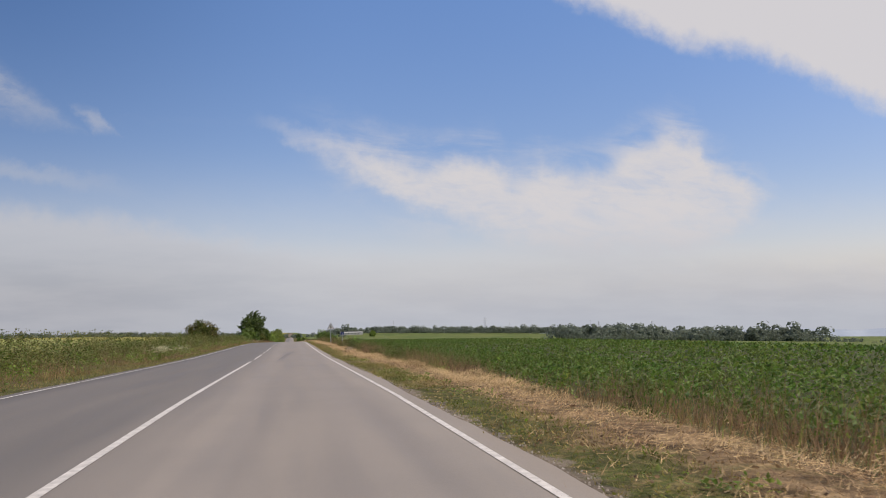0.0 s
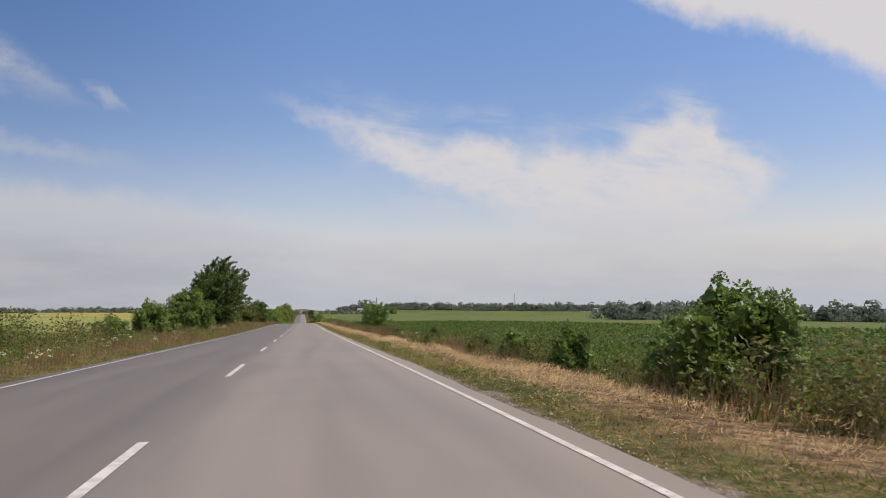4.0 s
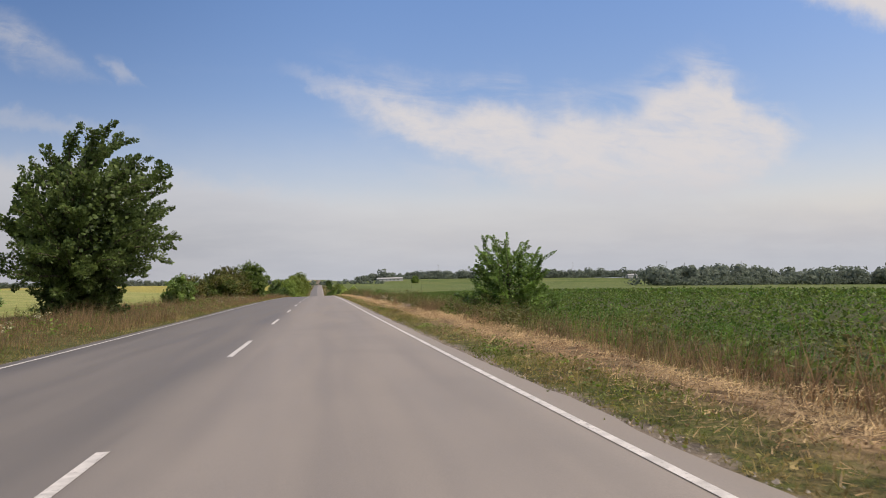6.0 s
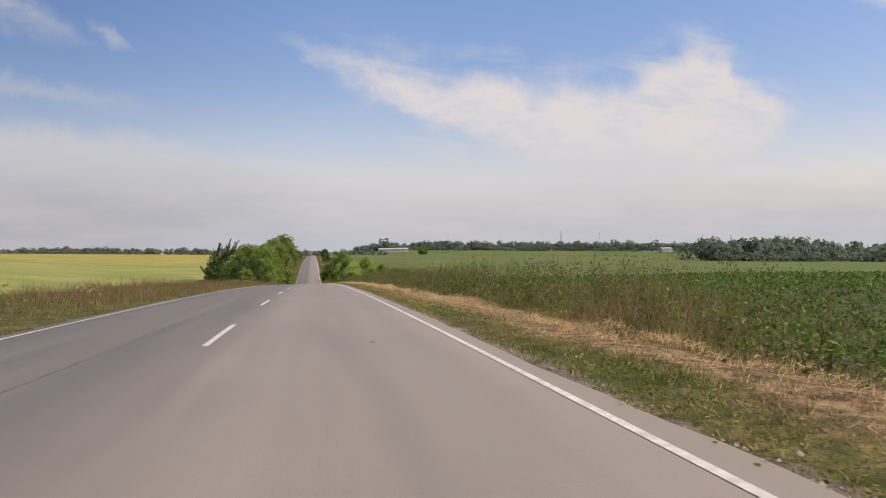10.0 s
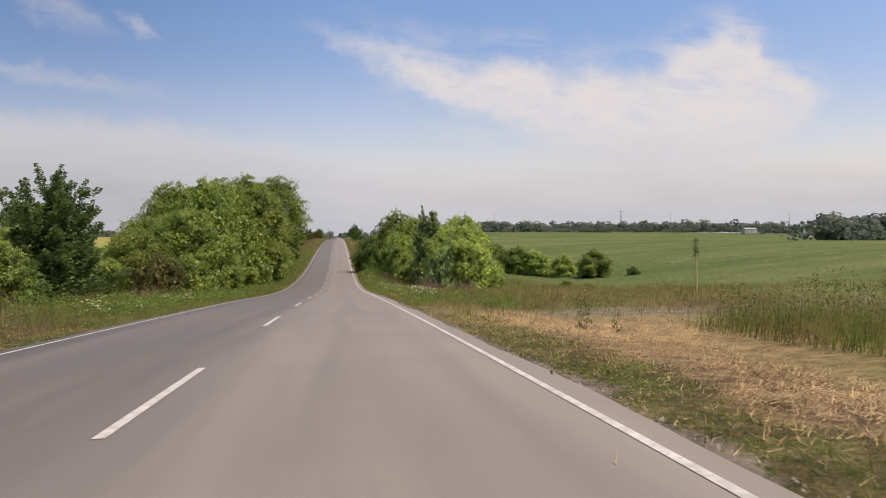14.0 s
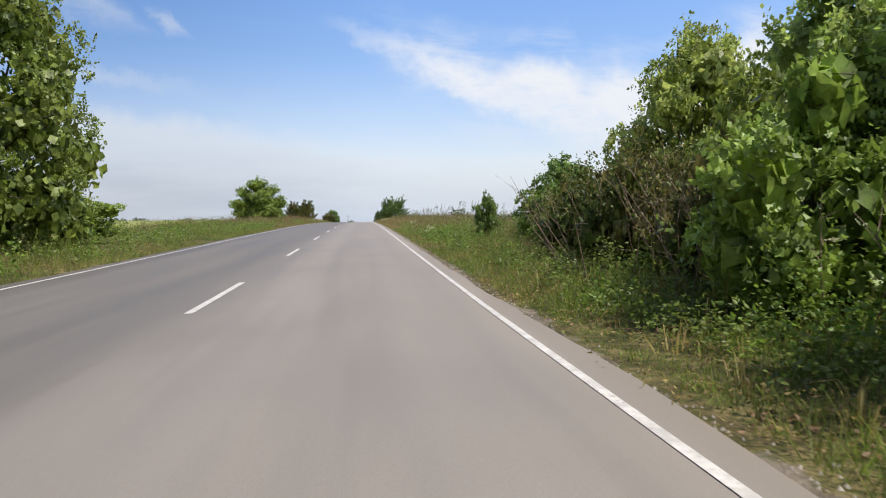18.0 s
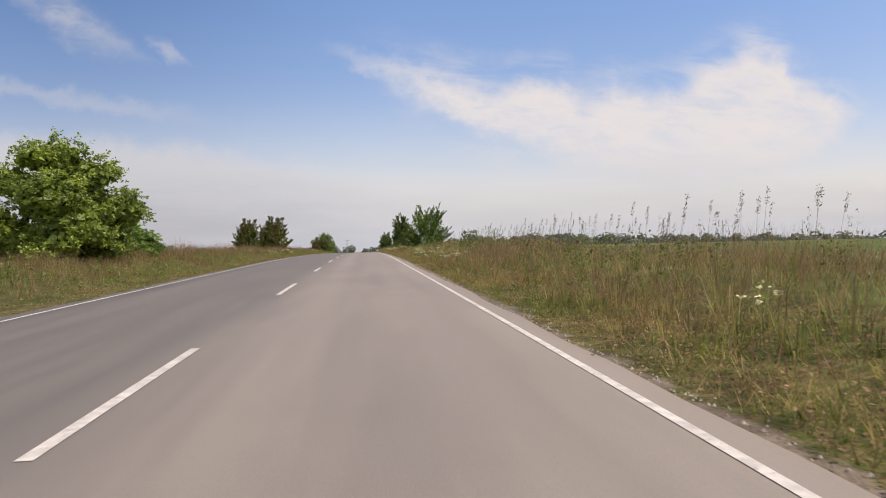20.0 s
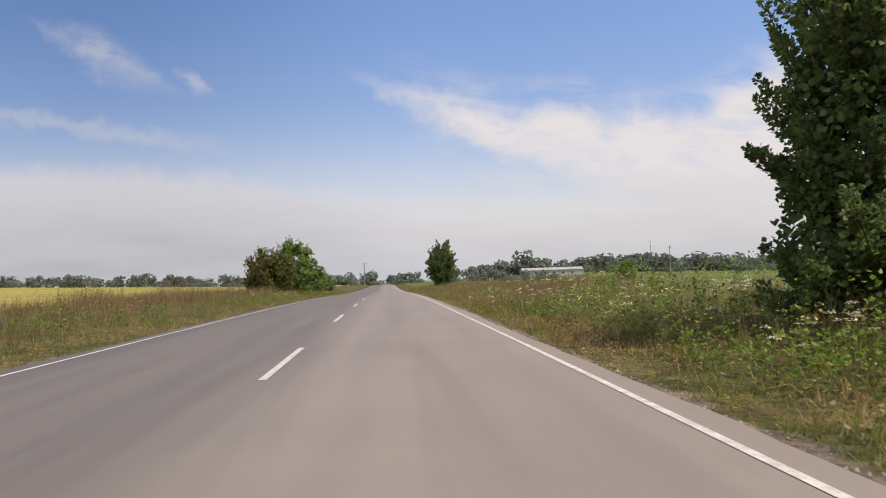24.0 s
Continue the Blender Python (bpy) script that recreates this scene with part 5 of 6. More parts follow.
def build_turf():
    """Low speckled turf: clover, plantain and dry litter between the blades."""
    rng = np.random.default_rng(81)
    stuff("turf_herbs", "low trodden turf of small green leaves beside the asphalt", "weeds",
          [herbs(8000, 9, 4.05, 5.2, -14, 440, 0.09, 0.042, rng, clumps(1.4, -0.2, 3)), herbs(1800, 22, 7.5, 22, 447, 490, 0.5, 0.08, rng, clumps(0.5, -0.1, 5), 1.5), herbs(4200, 9, 4.1, 5.9, 440, 600, 0.13, 0.045, rng, clumps(1.3, -0.2, 5)), herbs(6500, 9, 4.1, 6.2, 600, 790, 0.12, 0.042, rng, clumps(1.3, -0.1, 4)),
           herbs(4500, 8, -4.2, -6.0, -14, 790, 0.14, 0.055, rng, clumps(1.2, -0.1, 2))], GRASS_SHORT)
    stuff("turf_litter", "yellowed leaf litter and dry tips in the turf", "grass",
          [herbs(7000, 8, 4.15, 6.4, -14, 440, 0.1, 0.04, rng, clumps(1.5, 0.05, 7)), herbs(7500, 8, 4.15, 7.0, 600, 790, 0.22, 0.042, rng, clumps(1.2, -0.1, 8)), herbs(2600, 8, 4.15, 6.0, 440, 600, 0.12, 0.04, rng, clumps(1.4, 0.1, 9)),
           herbs(5000, 8, -4.3, -7.0, -14, 790, 0.2, 0.055, rng, clumps(1.1, 0.0, 6))], GRASS_DRY)


build_turf()


def build_gravel():
    """Loose stones and crumbs along the broken asphalt edge."""
    rng = np.random.default_rng(82)
    n = 26000
    side = np.where(rng.random(n) < 0.72, 1.0, -1.0)
    x, y = side * (4.0 + np.abs(rng.normal(0, 0.12, n))), rng.uniform(-14, 780, n)
    r = rng.uniform(0.006, 0.02, n) * np.where(rng.random(n) < 0.06, 1.9, 1.0)
    c = np.stack([x, y, np.maximum(ground_z(x, y), np.where(np.abs(x) < 4.03, road_z(y), -99)) + r * 0.3], 1)
    a = rng.uniform(0, 6.28, n)
    ring = [c + r[:, None] * np.stack([np.cos(a + j * 2.1) * rng.uniform(0.7, 1.2, n), np.sin(a + j * 2.1) * rng.uniform(0.7, 1.2, n), np.full(n, -0.4)], 1) for j in range(3)]
    v = np.stack(ring + [c + r[:, None] * np.stack([rng.normal(0, 0.2, n), rng.normal(0, 0.2, n), rng.uniform(0.4, 0.9, n)], 1)], 1).reshape(-1, 3)
    i = np.arange(n)[:, None] * 4
    stuff("gravel", "loose grey-brown stones along the asphalt edge", "gravel", [(v, np.concatenate([i + [0, 1, 3], i + [1, 2, 3], i + [2, 0, 3]], 0))], MAT_STONE)


MAT_STONE = plain("loose_stone", (0.13, 0.11, 0.09), (0.36, 0.31, 0.26), 9.0, 0.9)
build_gravel()


def build_rough_weeds():
    rng = np.random.default_rng(18)
    stuff("rough_weeds", "tall dull green and brown weeds beside the fields", "weeds",
          [herbs(3000, 28, -7.0, -12.5, -8, 150, 1.3, 0.1, rng, clumps(0.5, -0.2, 7)), herbs(1500, 26, -6.2, -9.0, -8, 150, 0.95, 0.085, rng, clumps(0.6, -0.1, 2)), blades(7000, -7.0, -12.5, -8, 150, 0.5, 1.5, 0.007, rng, 0.15), herbs(900, 24, 5.8, 9.5, 655, 702, 0.6, 0.07, rng, clumps(0.6, 0.0, 4)), spires(150, 60, 8.0, 10.4, 651, 662, 1.2, 0.08, rng, clumps(0.7, -0.2, 3)), herbs(700, 22, 6.8, 10.5, 570, 690, 0.75, 0.09, rng, clumps(0.5, 0.0, 4)), herbs(900, 30, 9.8, 17, 412, 437, 1.1, 0.07, rng, clumps(0.6, -0.2, 4)), herbs(2600, 16, 6.8, 7.8, 300, 424, 0.55, 0.06, rng, clumps(0.8, -0.1, 3)), spires(4600, 34, 7.3, 11.0, 306, 423, 1.5, 0.1, rng, clumps(0.6, -0.2, 2)), spires(1500, 42, 7.2, 8.6, 318, 423, 1.45, 0.11, rng, clumps(0.7, -0.1, 5))], WEED)
    # separate clumps along the crop's edge, and tufts of dry stalks between them
    out, dry = [], []
    for i in range(130):
        x, y = rng.uniform(6.7, 8.3), rng.uniform(25, 335)
        big = rng.uniform(0.5, 1.0)
        for j in range(rng.integers(4, 13)):
            px, py = x + rng.normal(0, 0.35), y + rng.normal(0, 0.7)
            out.append(blades(5, px - 0.12, px + 0.12, py - 0.12, py + 0.12, big * 1.1, big * 1.9, 0.008, rng, 0.12))
            out.append(herbs(1, 40, px, px + 0.01, py, py + 0.01, big, 0.09, rng))
        if i % 2:
            dry.append(blades(120, x - 0.9, x + 0.3, y + 1.0, y + 2.6, 0.4, 1.2, 0.007, rng, 0.3))
    for x, y, n in ((7.3, 244.0, 60), (7.6, 247.5, 50), (7.2, 251.0, 30), (7.5, 222.0, 24), (7.6, 196.0, 20), (7.3, 162.0, 24), (7.4, 128.0, 26), (7.5, 90.0, 20), (7.4, 56.0, 26)):
        out.append(spires(n, 46, x - 0.6, x + 0.9, y - 1.6, y + 1.6, 1.05, 0.085, rng, clumps(0.9, -0.4, 2)))
        dry.append(blades(24 * n, x - 1.0, x + 0.7, y - 2.4, y + 2.4, 0.45, 1.15, 0.006, rng, 0.35))
    dry.append(blades(260, 6.1, 6.7, 237.6, 239.6, 0.7, 1.5, 0.007, rng, 0.3))
    stuff("crop_edge_weeds", "clumps of tall weeds between straw and crop", "weeds", out, WEED)
    stuff("dry_tufts", "tufts of pale dry stalks beside the crop", "grass", dry, GRASS_DRY)


build_rough_weeds()


def build_straw():
    rng = np.random.default_rng(9)
    n = 420000
    y = np.concatenate([rng.uniform(-14, 440, n - 22000), rng.uniform(424, 441, 22000)])
    x = 5.95 + 0.22 * np.sin(y * 0.13) + rng.normal(0, 0.62, n)
    keep = rng.random(n) < np.clip(0.52 + 0.55 * np.sin(y * 0.37) * np.sin(y * 0.11 + 1) + 0.5 * np.sin(x * 5.1 + y * 0.9) * np.sin(y * 1.7 - x * 2.3), 0.06, 1)
    x, y = x[keep], y[keep]
    n = len(x)
    a = rng.normal(0.6, 0.9, n)
    l = rng.uniform(0.04, 0.15, n)
    p = np.stack([x, y, ground_z(x, y) + rng.uniform(0.01, 0.12, n) + 0.12 * np.clip(np.sin(x * 3.1 + y * 0.8) * np.sin(y * 1.3 - x * 2.0), 0, 1)], 1)
    # wide mown patch where the field track turns off
    wide = (y > 424) & (y < 441)
    p[wide, 0] += rng.uniform(-0.3, 1.0, wide.sum()) * np.interp(y[wide], [424, 434, 441], [0.5, 3.5, 6.0])
    p[wide, 2] = ground_z(p[wide, 0], p[wide, 1]) + rng.uniform(0.01, 0.1, wide.sum())
    d = np.stack([np.cos(a) * l, np.sin(a) * l, rng.normal(0.02, 0.05, n)], 1)
    s = np.stack([-np.sin(a), np.cos(a), np.full(n, 0.5)], 1) * 0.007
    v = np.stack([p, p + d, p + s], 1).reshape(-1, 3)
    stuff("cut_straw", "strip of mown dry straw lying beside the crop", "straw", [(v, np.arange(n * 3).reshape(n, 3))], STRAW)


build_straw()


def build_crop():
    rng = np.random.default_rng(10)
    out = []
    for xa, xb, n, per, size, slim in ((7.9, 14, 21000, 11, 0.105, 0.7), (14, 29, 15000, 7, 0.15, 0.8), (29, 72, 12000, 5, 0.27, 0.9)):
        x = 0.7 * np.round((xa + (xb - xa) * rng.random(n) ** 1.15) / 0.7) + rng.normal(0, 0.11, n)
        y = -14 + 424 * rng.random(n)
        stay = y + 0.12 * x < 411
        x, y = x[stay], y[stay]
        n = len(x)
        h = rng.uniform(0.26, 0.46, n) * (0.85 + 0.3 * np.sin(y * 0.05 + x * 0.2))
        t = rng.uniform(0.3, 1.0, (n, per))
        c = np.stack([x[:, None] + rng.normal(0, 0.1, (n, per)), y[:, None] + rng.normal(0, 0.14, (n, per)), ground_z(x, y)[:, None] + h[:, None] * t], -1)
        ax = rng.normal(0, 1, (n, per, 3)) + [0.35, 0, 0]
        ax[..., 2] = np.abs(ax[..., 2]) * 0.8
        out.append(leaves(c.reshape(-1, 3), ax.reshape(-1, 3), size, rng, slim=slim))
    stuff("crop_plants", "rows of broad-leaved green crop plants", "crop", out, CROP)


build_crop()


def build_weeds():
    """Upright leafy weeds, flower heads and reed plumes."""
    rng = np.random.default_rng(12)
    spots = []
    for xa, xb, ya, yb, n, h in ((6.7, 8.4, -10, 440, 700, 0.75), (7.2, 11.5, 310, 423, 900, 1.45), (9.8, 17, 412, 437, 330, 1.2), (-6.2, -13, -10, 130, 420, 1.0), (-7, -13, 130, 570, 800, 0.8), (7.5, 14, 455, 860, 900, 0.95), (8.4, 13, 585, 690, 260, 1.05), (-6.5, -12, 570, 860, 420, 0.7)):
        x, y = xa + (xb - xa) * rng.random(n), rng.uniform(ya, yb, n)
        k = rng.random(n) < clumps(0.5, -0.05, xa)(x, y)
        spots.append(np.stack([x[k], y[k], h * rng.uniform(0.55, 1.25, k.sum())], 1))
    s = np.concatenate(spots)
    per = 46
    t = rng.uniform(0.05, 1, (len(s), per)) ** 1.25
    c = np.stack([s[:, :1] + rng.normal(0, 0.11, t.shape) * (1.2 - t), s[:, 1:2] + rng.normal(0, 0.11, t.shape) * (1.2 - t), ground_z(s[:, 0], s[:, 1])[:, None] + s[:, 2:3] * t], -1)
    ax = rng.normal(0, 1, c.shape)
    ax[..., 2] = np.abs(ax[..., 2]) * 1.6
    stuff("tall_weeds", "tall leafy weeds on the verges", "weeds", [leaves(c.reshape(-1, 3), ax.reshape(-1, 3), 0.085 * (1.2 - 0.6 * t.reshape(-1, 1)), rng, slim=0.5, face=rng.normal(0, 0.6, (c.shape[0] * per, 3)) + [0, 0, 1])], WEED)
    foot = np.stack([s[:, 0], s[:, 1], ground_z(s[:, 0], s[:, 1])], 1)
    side = np.stack([rng.normal(0, 1, len(s)), rng.normal(0, 1, len(s)), np.zeros(len(s))], 1)
    side *= 0.008 / np.linalg.norm(side, axis=1, keepdims=True)
    v = np.stack([foot - side, foot + side, foot + np.stack([rng.normal(0.04, 0.05, len(s)), rng.normal(0, 0.05, len(s)), s[:, 2] * 1.02], 1)], 1)
    stuff("weed_stems", "upright stems of the tall weeds", "weeds", [(v.reshape(-1, 3), np.arange(len(s) * 3).reshape(-1, 3))], WEED)
    # white flower heads
    heads = []
    left_patches = ((-5.7, 38, 0.4, 1.5, 60), (-7.6, 47, 0.6, 2.0, 70), (-5.6, 128, 0.5, 5, 35), (-5.8, 143, 0.7, 5, 70), (-6.8, 168, 0.8, 8, 40), (-6.9, 187, 0.6, 3, 60), (-6.6, 195, 0.6, 3, 50),
                    (-6.4, 236, 0.8, 10, 50), (-6.6, 300, 0.8, 20, 40), (-7.4, 400, 0.8, 10, 110), (-6.2, 445, 0.9, 10, 110), (-6.0, 500, 0.7, 14, 80), (-6.2, 690, 0.9, 14, 110), (-6.4, 740, 0.9, 20, 80), (-6.8, 790, 1.2, 30, 80))
    right_patches = ((8.2, 158, 0.5, 1.5, 70), (5.9, 218, 0.4, 4, 30), (5.8, 459, 0.6, 3, 80), (6.0, 466, 0.8, 4, 90), (5.9, 474, 0.8, 5, 110), (5.9, 493, 0.6, 4, 110), (6.1, 505, 0.7, 6, 100), (5.8, 524, 0.6, 6, 90),
                     (5.9, 545, 0.6, 8, 50), (6.0, 600, 0.7, 20, 60), (5.6, 653, 0.6, 3, 80), (5.9, 664, 0.9, 6, 100), (6.2, 690, 1.0, 12, 100), (6.0, 718, 1.0, 8, 120), (6.6, 742, 1.1, 12, 150), (6.8, 762, 1.1, 8, 200))
    for x, y, rx, ry, n in left_patches + right_patches:
        n = int(n * 0.85)
        k = max(1, n // 8)
        hubs = np.stack([rng.normal(x, rx, k), rng.normal(y, ry, k)], 1)
        p = hubs[rng.integers(0, k, n)] + rng.normal(0, 0.17, (n, 2))
        heads.append(p[np.abs(p[:, 0]) > 4.7])
    p = np.concatenate(heads)
    h = rng.uniform(0.3, 0.58, len(p))
    per = 7
    c = np.stack([p[:, :1] + rng.normal(0, 0.03, (len(p), per)), p[:, 1:] + rng.normal(0, 0.035, (len(p), per)), (ground_z(p[:, 0], p[:, 1]) + h)[:, None] + rng.normal(0, 0.012, (len(p), per))], -1)
    ax = rng.normal(0, 1, c.shape)
    ax[..., 2] *= 0.15
    stuff("white_flowers", "clusters of small white meadow flowers", "flowers", [leaves(c.reshape(-1, 3), ax.reshape(-1, 3), 0.038, rng)], PETAL)
    n = len(p)
    z = ground_z(p[:, 0], p[:, 1])
    v = np.stack([np.stack([p[:, 0] - 0.006, p[:, 1], z], 1), np.stack([p[:, 0] + 0.006, p[:, 1], z], 1), np.stack([p[:, 0], p[:, 1], z + h], 1)], 1)
    stuff("flower_stems", "thin green stems of the meadow flowers", "flowers", [(v.reshape(-1, 3), np.arange(n * 3).reshape(n, 3))], WEED)
    # broad umbels on tall stems
    caps, stems = [], []
    for x, y, rx, ry, n, hh in ((6.6, 533, 0.7, 2.5, 26, 0.85), (6.3, 540, 0.6, 3, 30, 0.8), (6.6, 548, 0.7, 4, 30, 0.85), (5.8, 529, 0.4, 2, 14, 0.5), (-5.5, 32.5, 0.22, 1.6, 90, 0.66), (-5.4, 42, 0.22, 1.6, 30, 0.6), (7.2, 765, 0.9, 5, 60, 0.75), (6.4, 752, 0.7, 6, 50, 0.6)):
        q = np.stack([rng.normal(x, rx, n), rng.normal(y, ry, n)], 1)
        q = q[np.abs(q[:, 0]) > 5.0]
        m = len(q)
        zq = ground_z(q[:, 0], q[:, 1])
        hq = hh * rng.uniform(0.65, 1.2, m)
        a, rad = rng.uniform(0, 6.28, (m, 22)), rng.uniform(0.4, 1, (m, 1)) * 0.085 * np.sqrt(rng.random((m, 22)))
        cq = np.stack([q[:, :1] + np.cos(a) * rad, q[:, 1:] + np.sin(a) * rad, (zq + hq)[:, None] - 2.0 * rad ** 2 + rng.normal(0, 0.006, (m, 22))], -1)
        aq = rng.normal(0, 1, cq.shape)
        aq[..., 2] *= 0.15
        caps.append(leaves(cq.reshape(-1, 3), aq.reshape(-1, 3), 0.028, rng))
        v = np.stack([np.stack([q[:, 0] - 0.007, q[:, 1], zq], 1), np.stack([q[:, 0] + 0.007, q[:, 1], zq], 1), np.stack([q[:, 0], q[:, 1], zq + hq], 1)], 1)
        stems.append((v.reshape(-1, 3), np.arange(m * 3).reshape(m, 3)))
    stuff("umbel_flowers", "flat white flower heads of tall wayside umbels", "flowers", caps, PETAL)
    stuff("umbel_stems", "upright green stems of the wayside umbels", "flowers", stems, WEED)
    n = 1700
    p = np.stack([5.3 + 5.5 * rng.random(n) ** 1.3, rng.uniform(640, 790, n)], 1)
    p = p[rng.random(n) < clumps(0.7, 0.0, 2)(p[:, 0], p[:, 1])]
    p = np.concatenate([p, np.stack([rng.normal(9.4, 0.7, 420), rng.normal(738.5, 1.6, 420)], 1)])
    n = len(p)
    c = np.stack([p[:, :1] + rng.normal(0, 0.03, (n, 6)), p[:, 1:] + rng.normal(0, 0.03, (n, 6)), (ground_z(p[:, 0], p[:, 1]) + rng.uniform(0.25, 0.7, n))[:, None] + rng.normal(0, 0.04, (n, 6))], -1)
    stuff("yellow_flowers", "small yellow meadow flowers", "flowers", [leaves(c.reshape(-1, 3), rng.normal(0, 1, (n * 6, 3)) * [1, 1, 0.3], 0.03, rng)], PETAL_YELLOW)
    # reeds with plumes
    out = []
    for xa, xb, ya, yb, m, hh in ((8.8, 13, 590, 668, 110, 1.5), (9, 13, 655, 700, 40, 1.5), (7.5, 11.5, 330, 430, 36, 1.35)):
        x, y = rng.uniform(xa, xb, m), rng.uniform(ya, yb, m)
        z, h = ground_z(x, y), hh * rng.uniform(0.7, 1.2, m)
        bend = rng.uniform(0.05, 0.25, m)
        top = np.stack([x + bend * h, y, z + h], 1)
        v = np.stack([np.stack([x - 0.008, y, z], 1), np.stack([x + 0.008, y, z], 1), top], 1)
        out.append((v.reshape(-1, 3), np.arange(m * 3).reshape(m, 3)))
        c = top[:, None, :] - rng.uniform(0, 0.38, (m, 34, 1)) * [0.2, 0, 1.0] + rng.normal(0, 0.022, (m, 34, 3))
        out.append(leaves(c.reshape(-1, 3), rng.normal(0, 0.5, (m * 34, 3)) + [0.6, 0, 0.9], 0.05, rng, slim=0.6))
    stuff("reeds", "tall reeds with feathery plumes bent by the wind", "reeds", out, PLUME)


build_weeds()


# ---- signs, poles, far buildings ----
def prism(points, depth):
    """A flat plate in the x-z plane with some depth, its face towards -y."""
    bm = bmesh.new()
    a = [bm.verts.new((x, -depth / 2, z)) for x, z in points]
    b = [bm.verts.new((x, depth / 2, z)) for x, z in points]
    n = len(points)
    bm.faces.new(a)
    bm.faces.new(b[::-1])
    for i in range(n):
        bm.faces.new((a[(i + 1) % n], a[i], b[i], b[(i + 1) % n]))
    bmesh.ops.recalc_face_normals(bm, faces=bm.faces)
    return bm


def bar(x0, z0, x1, z1, depth, y=0.0):
    bm = prism([(x0, z0), (x1, z0), (x1, z1), (x0, z1)], depth)
    bmesh.ops.translate(bm, verts=bm.verts, vec=(0, y, 0))
    return bm


def post_mesh(name, r0, r1, h, mat, sides=10, below=0.3):
    v, f = tube([(0, 0, -below), (0, 0, h * 0.5), (0, 0, h)], [r0, (r0 + r1) / 2, r1], sides)
    return mesh_of(name, v, f, mat, True)


def rounded(points, r, n=4):
    """A polygon with rounded corners."""
    out = []
    m = len(points)
    for i in range(m):
        p, a, b = Vector(points[i]), Vector(points[i - 1]), Vector(points[(i + 1) % m])
        s, e = p + (a - p).normalized() * r, p + (b - p).normalized() * r
        for j in range(n + 1):
            t = j / n
            out.append(tuple(s * (1 - t) ** 2 + p * 2 * t * (1 - t) + e * t * t))
    return out


def warning_sign(x, y):
    base = new("warning_sign")
    base.matrix_world = pose(x, y, float(ground_z(x, y)))
    part("post", post_mesh("post", 0.038, 0.038, 2.45, MAT_STEEL), MAT_STEEL, base)
    tri = [(-0.47, 1.85), (0.47, 1.85), (0, 2.67)]
    bm = prism(rounded(tri, 0.08), 0.02)
    bmesh.ops.translate(bm, verts=bm.verts, vec=(0, -0.05, 0))
    plate = part("plate", bm, MAT_SIGN_DARK, base, "triangular plate with dark border")
    bm = prism(rounded([(-0.345, 1.925), (0.345, 1.925), (0, 2.525)], 0.05), 0.006)
    bmesh.ops.translate(bm, verts=bm.verts, vec=(0, -0.067, 0))
    part("face", bm, MAT_SIGN_WHITE, plate, "white triangular face")
    bm = prism([(-0.05, 1.96), (0.05, 1.96), (0.05, 2.24), (0.1, 2.24), (0, 2.38), (-0.1, 2.24), (-0.05, 2.24)], 0.004)
    bmesh.ops.translate(bm, verts=bm.verts, vec=(0, -0.074, 0))
    part("arrow", bm, MAT_SIGN_BLACK, plate, "black upright arrow symbol")
    part("branch", bar(0.045, 2.05, 0.18, 2.13, 0.004, -0.074), MAT_SIGN_BLACK, plate, "black side road symbol")
    for z in (2.0, 2.32):
        part("clamp", bar(-0.06, z, 0.06, z + 0.04, 0.05, -0.02), MAT_STEEL, base)
    return tagged(base, "triangular white warning sign with dark border on a steel post", "road sign")


def letter(text, size, mat, name, parent, at):
    cu = bpy.data.curves.new(name, "FONT")
    cu.body, cu.size, cu.extrude, cu.align_x, cu.align_y = text, size, 0.002, "CENTER", "CENTER"
    tmp = bpy.data.objects.new(name, cu)
    scene.collection.objects.link(tmp)
    me = bpy.data.meshes.new_from_object(tmp.evaluated_get(bpy.context.evaluated_depsgraph_get()))
    bpy.data.objects.remove(tmp)
    me.transform(pose(*at, 90, 0, 0))
    me.materials.clear()
    me.materials.append(mat)
    part(name, me, mat, parent, "white numeral 2")


def distance_post(x, y):
    base = new("distance_marker")
    base.matrix_world = pose(x, y, float(ground_z(x, y)))
    part("post", post_mesh("post", 0.026, 0.026, 1.42, MAT_STEEL), MAT_STEEL, base, "pale round steel post")
    plate = part("plate", bar(-0.155, 1.2, 0.155, 1.46, 0.012, -0.045), MAT_SIGN_BLUE, base, "blue rectangular plate")
    part("plate_edge", bar(-0.155, 1.17, 0.155, 1.2, 0.014, -0.045), MAT_SIGN_WHITE, plate, "white lower edge")
    letter("2", 0.2, MAT_SIGN_WHITE, "numeral", plate, (0, -0.054, 1.33))
    return tagged(base, "blue plate with a white number on a pale post", "road sign")


warning_sign(6.7, 83.0)
distance_post(6.5, 57.9)


def utility_pole(x, y, h, arms, label):
    base = new("utility_pole")
    base.matrix_world = pose(x, y, float(ground_z(x, y)))
    part("pole", post_mesh("pole", 0.19, 0.12, h, MAT_CONCRETE), MAT_CONCRETE, base)
    for i in range(arms):
        arm = part("crossarm", bar(-1.1, h - 0.5 - i * 0.8, 1.1, h - 0.38 - i * 0.8, 0.12), MAT_CONCRETE, base)
        for px in (-0.95, 0.95):
            part("insulator", bar(px - 0.05, h - 0.38 - i * 0.8, px + 0.05, h - 0.18 - i * 0.8, 0.1), MAT_SIGN_WHITE, arm, "white insulator")
    return tagged(base, label, "pole", "poles along the fields")


